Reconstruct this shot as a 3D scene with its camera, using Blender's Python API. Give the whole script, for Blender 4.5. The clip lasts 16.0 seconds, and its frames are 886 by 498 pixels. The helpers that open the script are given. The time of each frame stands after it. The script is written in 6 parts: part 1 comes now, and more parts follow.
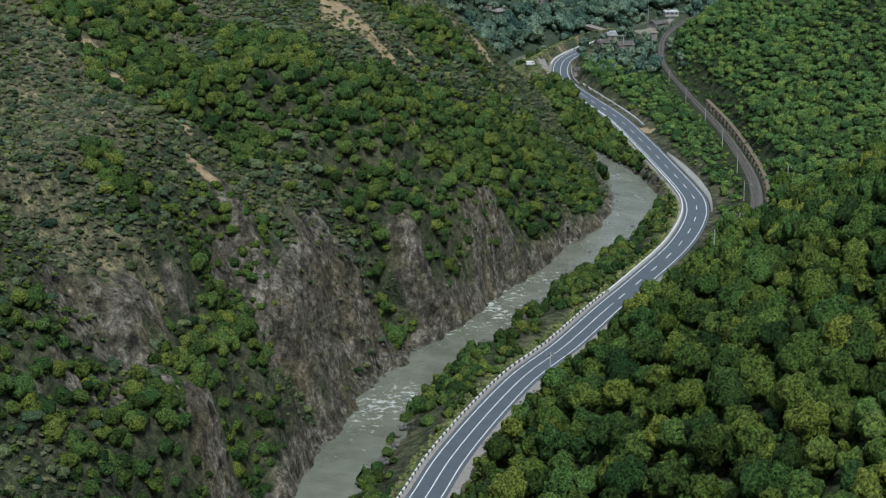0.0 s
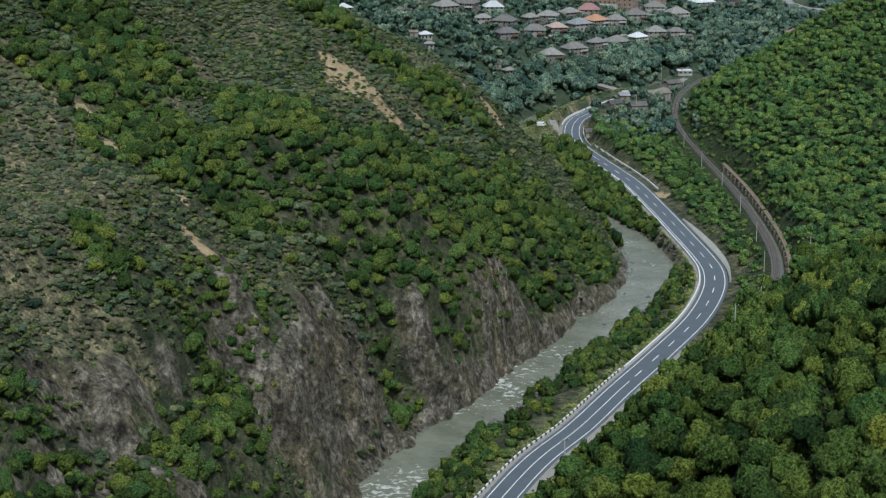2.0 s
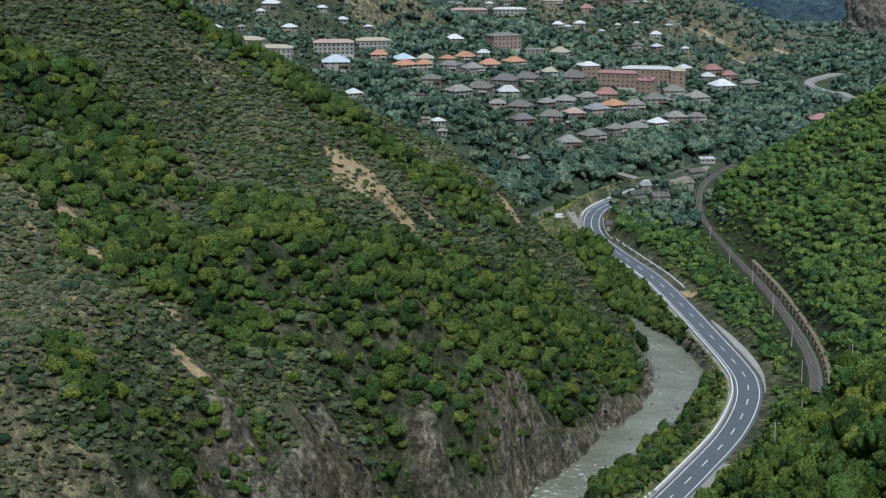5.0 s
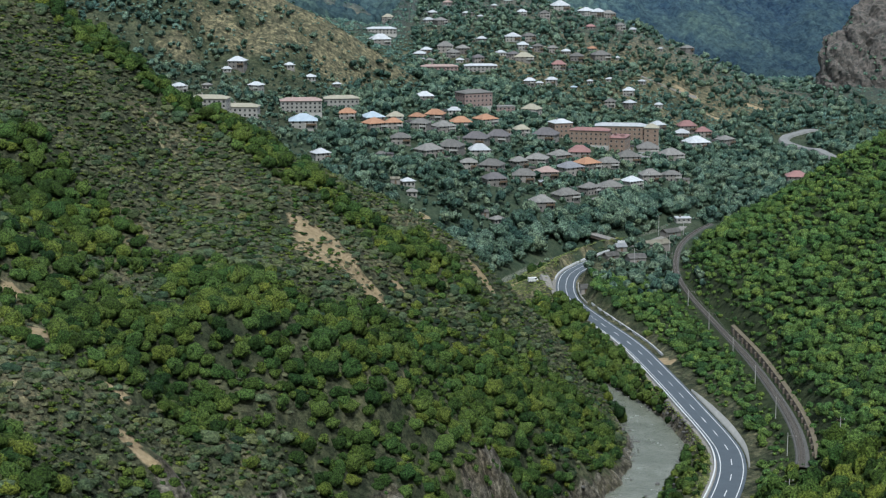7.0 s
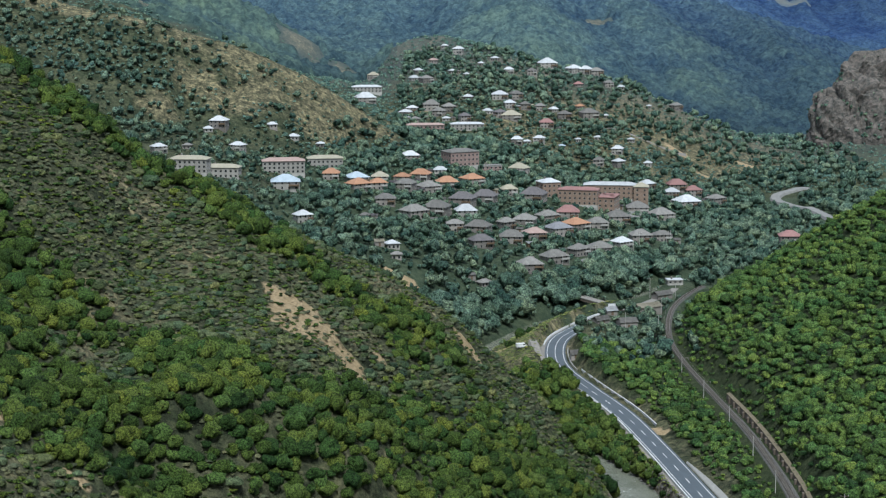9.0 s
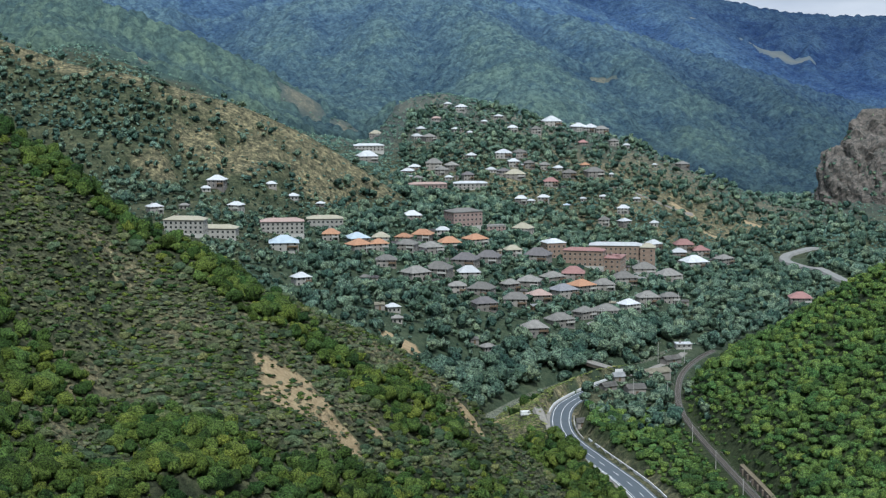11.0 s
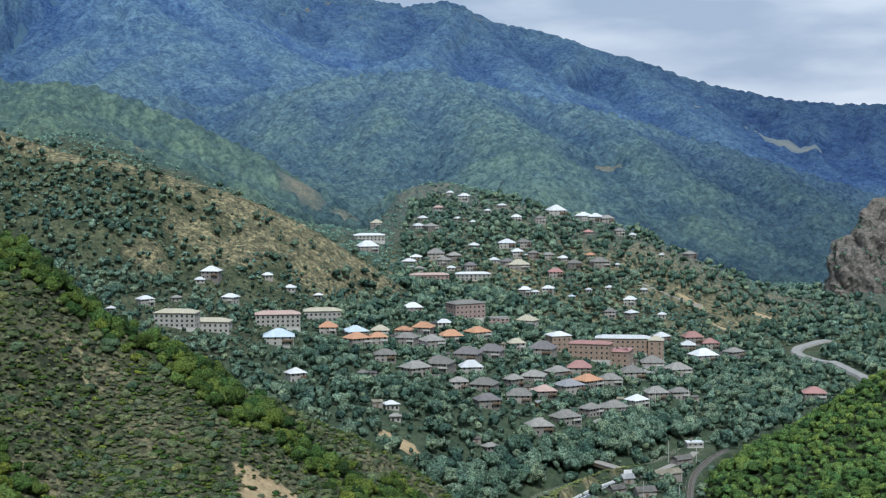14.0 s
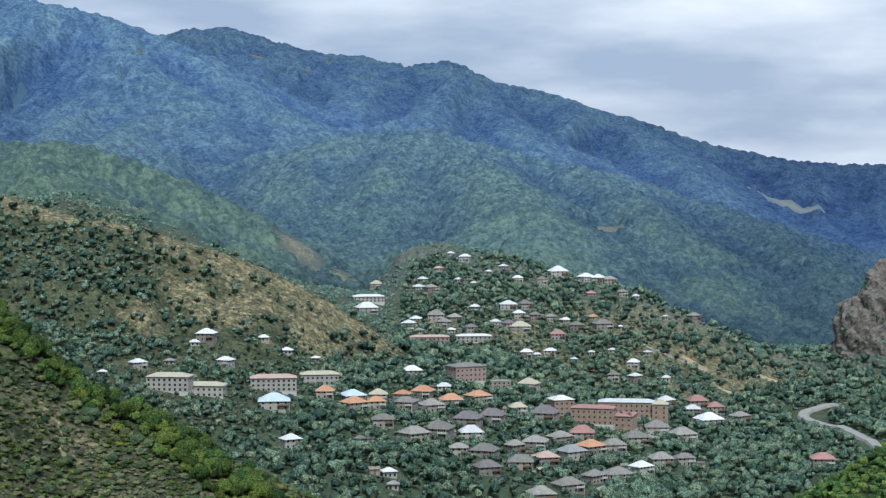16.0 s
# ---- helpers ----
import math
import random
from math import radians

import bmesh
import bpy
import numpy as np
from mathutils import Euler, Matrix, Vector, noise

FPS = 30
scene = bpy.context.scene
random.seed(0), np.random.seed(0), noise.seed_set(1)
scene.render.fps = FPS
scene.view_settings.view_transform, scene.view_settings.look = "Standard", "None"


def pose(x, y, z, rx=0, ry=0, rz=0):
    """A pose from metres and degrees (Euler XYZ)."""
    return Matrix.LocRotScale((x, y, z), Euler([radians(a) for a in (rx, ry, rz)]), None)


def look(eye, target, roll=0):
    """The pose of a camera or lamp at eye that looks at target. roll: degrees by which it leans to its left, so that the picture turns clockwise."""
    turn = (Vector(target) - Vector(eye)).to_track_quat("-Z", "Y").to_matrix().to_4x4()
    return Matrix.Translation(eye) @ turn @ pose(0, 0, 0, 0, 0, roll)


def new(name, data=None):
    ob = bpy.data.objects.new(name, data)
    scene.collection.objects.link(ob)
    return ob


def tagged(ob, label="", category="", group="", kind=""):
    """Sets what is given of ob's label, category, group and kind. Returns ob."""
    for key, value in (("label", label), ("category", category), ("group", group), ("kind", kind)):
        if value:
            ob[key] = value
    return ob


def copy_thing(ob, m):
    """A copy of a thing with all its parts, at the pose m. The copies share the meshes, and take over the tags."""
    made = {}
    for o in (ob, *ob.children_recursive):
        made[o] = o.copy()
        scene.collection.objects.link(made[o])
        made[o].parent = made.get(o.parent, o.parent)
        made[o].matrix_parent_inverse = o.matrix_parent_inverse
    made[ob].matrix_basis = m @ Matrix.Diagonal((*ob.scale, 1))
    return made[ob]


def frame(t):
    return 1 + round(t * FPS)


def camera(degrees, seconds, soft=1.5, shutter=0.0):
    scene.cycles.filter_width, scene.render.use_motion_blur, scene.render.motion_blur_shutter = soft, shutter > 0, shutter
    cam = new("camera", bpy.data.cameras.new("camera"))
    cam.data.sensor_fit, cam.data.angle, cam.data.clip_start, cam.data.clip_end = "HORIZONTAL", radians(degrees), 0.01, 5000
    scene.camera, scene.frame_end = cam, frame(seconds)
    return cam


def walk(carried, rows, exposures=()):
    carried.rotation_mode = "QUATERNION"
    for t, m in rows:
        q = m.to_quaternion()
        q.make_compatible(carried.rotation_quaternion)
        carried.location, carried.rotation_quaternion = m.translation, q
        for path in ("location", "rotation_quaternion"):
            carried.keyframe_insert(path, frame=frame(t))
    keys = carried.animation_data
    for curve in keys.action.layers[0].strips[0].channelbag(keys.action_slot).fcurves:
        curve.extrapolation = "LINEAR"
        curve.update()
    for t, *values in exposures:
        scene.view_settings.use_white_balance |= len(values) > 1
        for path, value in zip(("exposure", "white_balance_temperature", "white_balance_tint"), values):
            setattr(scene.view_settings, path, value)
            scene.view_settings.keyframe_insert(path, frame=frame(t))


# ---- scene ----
cam = camera(26, 16.0, 1.25)
walk(cam, [
    (0.0, pose(0.11, 0.01, 173.73, 74.321, 0.066, 1.299)),
    (0.5, pose(-0.14, 6.14, 173.62, 74.708, -0.019, 1.315)),
    (1.0, pose(-0.46, 12.47, 173.54, 75.089, -0.077, 1.348)),
    (1.5, pose(-0.76, 19.18, 173.49, 75.464, -0.121, 1.440)),
    (2.0, pose(-1.14, 26.15, 173.34, 75.851, -0.165, 1.561)),
    (2.5, pose(-1.53, 33.30, 173.17, 76.226, -0.157, 1.664)),
    (3.0, pose(-1.90, 40.65, 172.96, 76.606, -0.178, 1.772)),
    (3.5, pose(-2.37, 48.12, 172.80, 76.982, -0.208, 1.865)),
    (4.0, pose(-2.81, 55.54, 172.74, 77.352, -0.204, 1.933)),
    (6.5, pose(-3.62, 90.28, 172.22, 79.325, -0.161, 1.633)),
    (7.0, pose(-3.23, 96.51, 172.08, 79.731, -0.092, 1.045)),
    (7.5, pose(-2.74, 102.71, 171.91, 80.148, -0.008, 0.617)),
    (8.0, pose(-2.51, 109.14, 171.64, 80.574, 0.030, 0.601)),
    (8.5, pose(-2.44, 115.77, 171.36, 80.992, 0.043, 0.631)),
    (9.0, pose(-2.34, 122.51, 171.10, 81.422, 0.075, 0.662)),
    (11.5, pose(-1.51, 155.65, 169.65, 83.578, 0.116, 0.806)),
    (12.0, pose(-1.32, 162.13, 169.31, 84.021, 0.134, 0.830)),
    (12.5, pose(-1.14, 168.46, 168.96, 84.461, 0.133, 0.848)),
    (13.0, pose(-0.86, 174.73, 168.68, 84.898, 0.146, 0.879)),
    (13.5, pose(-0.62, 180.96, 168.43, 85.333, 0.117, 0.898)),
    (14.0, pose(-0.34, 187.14, 168.18, 85.792, 0.138, 0.910)),
    (14.5, pose(-0.05, 193.15, 167.88, 86.235, 0.122, 0.931)),
    (15.0, pose(0.18, 198.99, 167.76, 86.674, 0.162, 0.944)),
    (15.5, pose(0.33, 204.69, 167.73, 87.119, 0.108, 0.951)),
    (16.0, pose(0.41, 210.32, 167.69, 87.582, 0.100, 0.964)),
], [(0.0, 0.0), (8.0, 0.12), (16.0, 0.35)])

# ---- light ----
SUN_EL, SUN_AZ = radians(58), radians(168)
world = bpy.data.worlds.new("overcast_sky")
scene.world = world
world.use_nodes = True
wn, wl = world.node_tree.nodes, world.node_tree.links
wn.clear()
w_out = wn.new("ShaderNodeOutputWorld")
w_bg = wn.new("ShaderNodeBackground")
w_sky = wn.new("ShaderNodeTexSky")
w_sky.sky_type = "NISHITA"
w_sky.sun_disc = False
w_sky.sun_elevation, w_sky.sun_rotation = SUN_EL, SUN_AZ
w_sky.altitude = 700
w_co = wn.new("ShaderNodeTexCoord")
w_map = wn.new("ShaderNodeMapping")
w_map.inputs["Scale"].default_value = (-1.0, 1.0, 4.2)
w_n = wn.new("ShaderNodeTexNoise")
w_n.inputs["Scale"].default_value = 5.5
w_n.inputs["Detail"].default_value = 6.0
w_n.inputs["Roughness"].default_value = 0.5
w_ramp = wn.new("ShaderNodeValToRGB")
w_ramp.color_ramp.elements[0].position, w_ramp.color_ramp.elements[0].color = 0.36, (3.1, 4.05, 5.7, 1)
w_ramp.color_ramp.elements[1].position, w_ramp.color_ramp.elements[1].color = 0.70, (7.7, 8.5, 9.6, 1)
w_mix = wn.new("ShaderNodeMixRGB")
w_mix.inputs[0].default_value = 0.93
wl.new(w_co.outputs["Generated"], w_map.inputs["Vector"])
wl.new(w_map.outputs[0], w_n.inputs["Vector"])
wl.new(w_n.outputs[0], w_ramp.inputs[0])
wl.new(w_sky.outputs[0], w_mix.inputs[1])
wl.new(w_ramp.outputs[0], w_mix.inputs[2])
wl.new(w_mix.outputs[0], w_bg.inputs[0])
w_bg.inputs[1].default_value = 0.094
wl.new(w_bg.outputs[0], w_out.inputs[0])
sun = new("sun", bpy.data.lights.new("sun", "SUN"))
sun.data.energy, sun.data.angle, sun.data.color = 3.2, radians(12), (0.94, 1.0, 1.0)
sun.matrix_world = look((0, 0, 0), (-math.sin(SUN_AZ) * math.cos(SUN_EL), -math.cos(SUN_AZ) * math.cos(SUN_EL), -math.sin(SUN_EL)))


# ---- materials ----
def nodes_of(name):
    m = bpy.data.materials.new(name)
    m.use_nodes = True
    nt = m.node_tree
    return m, nt, nt.nodes["Principled BSDF"]


def noise_node(nt, scale, detail=4.0, rough=0.6, coords="Object"):
    co = nt.nodes.new("ShaderNodeTexCoord")
    n = nt.nodes.new("ShaderNodeTexNoise")
    n.inputs["Scale"].default_value, n.inputs["Detail"].default_value, n.inputs["Roughness"].default_value = scale, detail, rough
    nt.links.new(co.outputs[coords], n.inputs["Vector"])
    return n


def ramp_node(nt, source, stops):
    r = nt.nodes.new("ShaderNodeValToRGB")
    while len(r.color_ramp.elements) < len(stops):
        r.color_ramp.elements.new(0.5)
    for e, (p, c) in zip(r.color_ramp.elements, stops):
        e.position, e.color = p, (*c, 1) if len(c) == 3 else c
    nt.links.new(source, r.inputs[0])
    return r


def mix_node(nt, factor, a, b, kind="MIX"):
    m = nt.nodes.new("ShaderNodeMixRGB")
    m.blend_type = kind
    for socket, value in zip(m.inputs, (factor, a, b)):
        if hasattr(value, "links"):
            nt.links.new(value, socket)
        else:
            socket.default_value = value if isinstance(value, (int, float)) else (*value, 1)
    return m.outputs[0]


def bump_node(nt, bsdf, source, distance, strength=1.0):
    b = nt.nodes.new("ShaderNodeBump")
    b.inputs["Distance"].default_value, b.inputs["Strength"].default_value = distance, strength
    nt.links.new(source, b.inputs["Height"])
    nt.links.new(b.outputs[0], bsdf.inputs["Normal"])


def leaf_material(name, dark, mid, light, patch=0.05, leaf=1.7, hue=1.0, relief=0.35, deep=1.0):
    """Foliage: shade varies from patch to patch, plant to plant and leaf clump to leaf clump."""
    m, nt, p = nodes_of(name)

    def calc(kind, a, b, c=None):
        n = nt.nodes.new("ShaderNodeMath")
        n.operation = kind
        for socket, v in zip(n.inputs, (a, b, c)):
            if hasattr(v, "links"):
                nt.links.new(v, socket)
            elif v is not None:
                socket.default_value = v
        return n.outputs[0]

    big, clumps, fine = noise_node(nt, patch, 3.0).outputs[0], noise_node(nt, leaf, 4.0, 0.7).outputs[0], noise_node(nt, leaf * 1.6, 4.0, 0.75).outputs[0]
    geo, info, single = nt.nodes.new("ShaderNodeNewGeometry"), nt.nodes.new("ShaderNodeObjectInfo"), nt.nodes.new("ShaderNodeAttribute")
    single.attribute_name = "plant"
    own = calc("FRACT", calc("ADD", info.outputs["Random"], single.outputs["Fac"]), 0.0)
    tone = calc("MULTIPLY_ADD", own, 0.50, calc("MULTIPLY", big, 0.5))
    tone = calc("MULTIPLY_ADD", geo.outputs["Random Per Island"], 0.16, tone)
    tone = calc("MULTIPLY_ADD", clumps, 0.55, tone)
    r = ramp_node(nt, calc("MULTIPLY_ADD", tone, 0.9, -0.2), [(0.28, dark), (0.52, mid), (0.80, light)]).outputs[0]
    turn = calc("FRACT", calc("MULTIPLY", own, 7.31), 0.0)
    tint = ramp_node(nt, turn, [(0.0, tuple(1 - hue * v for v in (0.32, 0.10, -0.10))), (0.5, (1, 1, 1)), (0.86, (1 + 0.16 * hue, 1 + 0.06 * hue, 1 - 0.05 * hue)), (1.0, (1 + 0.30 * hue, 1 + 0.10 * hue, 1 - 0.12 * hue))]).outputs[0]
    # Shade of the gaps between leaf clumps, put into the colour
    speck = ramp_node(nt, fine, [(0.39, tuple(1 - deep * v for v in (0.76, 0.74, 0.70))), (0.5, (0.94, 0.94, 0.95)), (0.62, tuple(1 + deep * v for v in (0.95, 0.88, 0.65)))]).outputs[0]
    nt.links.new(mix_node(nt, 1.0, mix_node(nt, 1.0, r, tint, "MULTIPLY"), speck, "MULTIPLY"), p.inputs["Base Color"])
    p.inputs["Roughness"].default_value = 0.75
    p.inputs["Specular IOR Level"].default_value = 0.10
    if relief:
        bump_node(nt, p, mix_node(nt, 0.5, clumps, fine), 2.8 * relief)
    return m


def surface(name, dark, light, scale=1.0, rough=0.85, metal=0.0, bump=0.0, detail=5.0, spread=0.2, per_object=0.0):
    """A worn surface with variation at two scales."""
    m, nt, p = nodes_of(name)
    a, b = noise_node(nt, scale, detail), noise_node(nt, scale * 9, 3.0)
    mixed = mix_node(nt, 0.4, a.outputs[0], b.outputs[0])
    r = ramp_node(nt, mixed, [(0.5 - spread, dark), (0.5 + spread, light)])
    col = r.outputs[0]
    if per_object:
        info = nt.nodes.new("ShaderNodeObjectInfo")
        g = ramp_node(nt, info.outputs["Random"], [(0.0, (1 - per_object,) * 3), (1.0, (1 + per_object,) * 3)])
        col = mix_node(nt, 1.0, col, g.outputs[0], "MULTIPLY")
    nt.links.new(col, p.inputs["Base Color"])
    p.inputs["Roughness"].default_value, p.inputs["Metallic"].default_value = rough, metal
    if bump:
        bump_node(nt, p, mixed, bump)
    return m


def ground_material():
    m, nt, p = nodes_of("hillside")
    cover = nt.nodes.new("ShaderNodeVertexColor")
    cover.layer_name = "cover"
    sep = nt.nodes.new("ShaderNodeSeparateColor")
    nt.links.new(cover.outputs[0], sep.inputs[0])
    n1, n2, n3 = noise_node(nt, 0.06, 5.0), noise_node(nt, 0.45, 6.0, 0.7), noise_node(nt, 2.2, 3.0)
    both = mix_node(nt, 0.5, n1.outputs[0], n2.outputs[0])
    grass = ramp_node(nt, both, [(0.41, (0.040, 0.052, 0.030)), (0.5, (0.078, 0.090, 0.052)), (0.60, (0.146, 0.148, 0.088))]).outputs[0]
    dry = ramp_node(nt, mix_node(nt, 0.5, n2.outputs[0], noise_node(nt, 0.16, 6.0, 0.7).outputs[0]), [(0.41, (0.070, 0.078, 0.050)), (0.5, (0.175, 0.163, 0.102)), (0.59, (0.370, 0.322, 0.190))]).outputs[0]
    co = nt.nodes.new("ShaderNodeTexCoord")
    rock = ramp_node(nt, noise_node(nt, 0.22, 10.0, 0.68).outputs[0], [(0.38, (0.050, 0.046, 0.038)), (0.5, (0.128, 0.117, 0.096)), (0.62, (0.250, 0.232, 0.196))]).outputs[0]
    stretch_map = nt.nodes.new("ShaderNodeMapping")
    stretch_map.inputs["Scale"].default_value = (1.0, 1.0, 0.42)
    stretch_map.inputs["Rotation"].default_value = (0.3, -0.25, 0.0)
    nt.links.new(co.outputs["Object"], stretch_map.inputs[0])
    crack = nt.nodes.new("ShaderNodeTexNoise")
    crack.inputs["Scale"].default_value, crack.inputs["Detail"].default_value, crack.inputs["Roughness"].default_value = 0.7, 8.0, 0.7
    nt.links.new(stretch_map.outputs[0], crack.inputs["Vector"])
    rock = mix_node(nt, 1.0, rock, ramp_node(nt, crack.outputs[0], [(0.36, (0.40, 0.39, 0.38)), (0.46, (0.92, 0.92, 0.92)), (0.62, (1.15, 1.14, 1.12)), (0.72, (1.55, 1.52, 1.46))]).outputs[0], "MULTIPLY")
    rust = ramp_node(nt, n1.outputs[0], [(0.48, (1.0, 1.0, 1.0)), (0.66, (1.08, 0.98, 0.86))]).outputs[0]
    rock = mix_node(nt, 1.0, rock, rust, "MULTIPLY")
    moss = ramp_node(nt, mix_node(nt, 0.5, n2.outputs[0], noise_node(nt, 0.12, 6.0, 0.7).outputs[0]), [(0.50, (0, 0, 0)), (0.58, (1, 1, 1))]).outputs[0]
    rock = mix_node(nt, mix_node(nt, 0.6, (0, 0, 0), moss), rock, (0.085, 0.084, 0.046))
    slabs = nt.nodes.new("ShaderNodeTexVoronoi")
    slabs.inputs["Scale"].default_value = 0.42
    nt.links.new(stretch_map.outputs[0], slabs.inputs["Vector"])
    rock = mix_node(nt, 1.0, rock, ramp_node(nt, noise_node(nt, 0.8, 6.0, 0.8).outputs[0], [(0.40, (0.46, 0.46, 0.46)), (0.5, (0.96, 0.96, 0.96)), (0.61, (1.65, 1.62, 1.56))]).outputs[0], "MULTIPLY")
    rock_h = mix_node(nt, 0.35, mix_node(nt, 0.5, crack.outputs[0], noise_node(nt, 0.6, 8.0, 0.7).outputs[0]), slabs.outputs["Distance"])
    rock = mix_node(nt, 0.7, rock, ramp_node(nt, slabs.outputs["Color"], [(0.1, (0.68, 0.67, 0.65)), (0.9, (1.3, 1.29, 1.27))]).outputs[0], "MULTIPLY")
    tan = ramp_node(nt, n2.outputs[0], [(0.3, (0.38, 0.275, 0.155)), (0.7, (0.62, 0.48, 0.30))]).outputs[0]
    mott = noise_node(nt, 0.13, 6.0, 0.7)
    wide = ramp_node(nt, mix_node(nt, 0.62, sep.outputs[1], mott.outputs[0]), [(0.42, (0, 0, 0)), (0.60, (1, 1, 1))]).outputs[0]
    c = mix_node(nt, wide, grass, dry)
    # Distance haze put into the colour: far ground greyed, far canopy blued
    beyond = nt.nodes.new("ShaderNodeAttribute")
    beyond.attribute_name = "far_haze"
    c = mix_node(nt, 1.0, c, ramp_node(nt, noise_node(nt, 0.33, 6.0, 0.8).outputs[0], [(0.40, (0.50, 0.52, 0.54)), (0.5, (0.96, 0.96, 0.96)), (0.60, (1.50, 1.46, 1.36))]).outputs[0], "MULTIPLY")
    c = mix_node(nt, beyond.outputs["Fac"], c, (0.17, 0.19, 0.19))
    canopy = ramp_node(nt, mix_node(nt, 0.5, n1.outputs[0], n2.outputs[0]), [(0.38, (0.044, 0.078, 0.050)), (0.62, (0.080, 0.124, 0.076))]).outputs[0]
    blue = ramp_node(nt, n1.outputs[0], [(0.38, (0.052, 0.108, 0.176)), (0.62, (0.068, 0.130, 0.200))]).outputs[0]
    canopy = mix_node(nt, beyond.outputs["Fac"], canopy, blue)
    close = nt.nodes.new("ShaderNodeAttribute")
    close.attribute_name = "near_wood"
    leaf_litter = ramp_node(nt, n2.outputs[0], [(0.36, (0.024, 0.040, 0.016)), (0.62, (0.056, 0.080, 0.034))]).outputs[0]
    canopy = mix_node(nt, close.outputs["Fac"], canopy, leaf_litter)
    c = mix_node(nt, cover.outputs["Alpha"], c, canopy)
    edge = ramp_node(nt, mix_node(nt, 0.42, sep.outputs[0], n2.outputs[0]), [(0.42, (0, 0, 0)), (0.55, (1, 1, 1))]).outputs[0]
    c = mix_node(nt, edge, c, rock)
    bare = ramp_node(nt, mix_node(nt, 0.35, sep.outputs[2], n2.outputs[0]), [(0.45, (0, 0, 0)), (0.58, (1, 1, 1))]).outputs[0]
    c = mix_node(nt, bare, c, tan)
    nt.links.new(c, p.inputs["Base Color"])
    p.inputs["Roughness"].default_value = 0.95
    p.inputs["Specular IOR Level"].default_value = 0.15
    h = mix_node(nt, edge, mix_node(nt, 0.4, n2.outputs[0], n3.outputs[0]), rock_h)
    bump_node(nt, p, h, 3.2)
    return m


def water_material():
    m, nt, p = nodes_of("silty_river_water")
    co = nt.nodes.new("ShaderNodeTexCoord")
    n1, n2 = noise_node(nt, 0.9, 5.0, 0.65), noise_node(nt, 0.09, 4.0, 0.6)
    body = ramp_node(nt, n2.outputs[0], [(0.35, (0.125, 0.136, 0.102)), (0.65, (0.185, 0.196, 0.156))]).outputs[0]
    foam_at = nt.nodes.new("ShaderNodeVertexColor")
    foam_at.layer_name = "rapids"
    broken = noise_node(nt, 0.55, 7.0, 0.72)
    f = ramp_node(nt, mix_node(nt, 0.22, broken.outputs[0], foam_at.outputs[0]), [(0.535, (0, 0, 0)), (0.655, (1, 1, 1))]).outputs[0]
    nt.links.new(mix_node(nt, f, body, (0.62, 0.64, 0.62)), p.inputs["Base Color"])
    nt.links.new(ramp_node(nt, f, [(0.0, (0.16,) * 3), (1.0, (0.7,) * 3)]).outputs[0], p.inputs["Roughness"])
    p.inputs["IOR"].default_value = 1.33
    bump_node(nt, p, mix_node(nt, 0.3, n1.outputs[0], broken.outputs[0]), 0.35)
    return m


M_GROUND, M_WATER = ground_material(), water_material()
M_FOREST = leaf_material("broadleaf_foliage", (0.024, 0.050, 0.013), (0.067, 0.118, 0.026), (0.147, 0.200, 0.044), 0.05, 1.1, 1.0, 0.6)
M_SHRUB = leaf_material("shrub_foliage", (0.021, 0.044, 0.012), (0.055, 0.098, 0.024), (0.119, 0.166, 0.039), 0.035, 1.5, 1.0, 0.45)
M_THICKET = leaf_material("thicket_foliage", (0.028, 0.058, 0.020), (0.065, 0.125, 0.036), (0.126, 0.202, 0.056), 0.03, 1.1, 0.8, 0.5)
M_VERGE = leaf_material("verge_grass", (0.081, 0.114, 0.036), (0.135, 0.176, 0.055), (0.230, 0.247, 0.090), 0.05, 3.0, 0.5, 0.15)
M_DULL = leaf_material("grey_green_shrub_foliage", (0.031, 0.051, 0.028), (0.072, 0.105, 0.051), (0.149, 0.180, 0.088), 0.06, 1.4, 0.8, 0.35, 0.7)
M_SCRUB = leaf_material("dry_scrub", (0.067, 0.080, 0.050), (0.112, 0.128, 0.075), (0.180, 0.190, 0.107), 0.05, 1.8, 0.4, 0.3, 0.5)
# Valley and hill foliage: blue haze mixed into the base colours
M_VALLEY = leaf_material("valley_foliage", (0.033, 0.071, 0.055), (0.081, 0.142, 0.107), (0.184, 0.259, 0.184), 0.03, 0.7, 0.45, 0.9)
M_HILL = leaf_material("hill_shrub_foliage", (0.054, 0.108, 0.098), (0.095, 0.174, 0.146), (0.168, 0.261, 0.205), 0.03, 0.6, 0.4, 0.9)


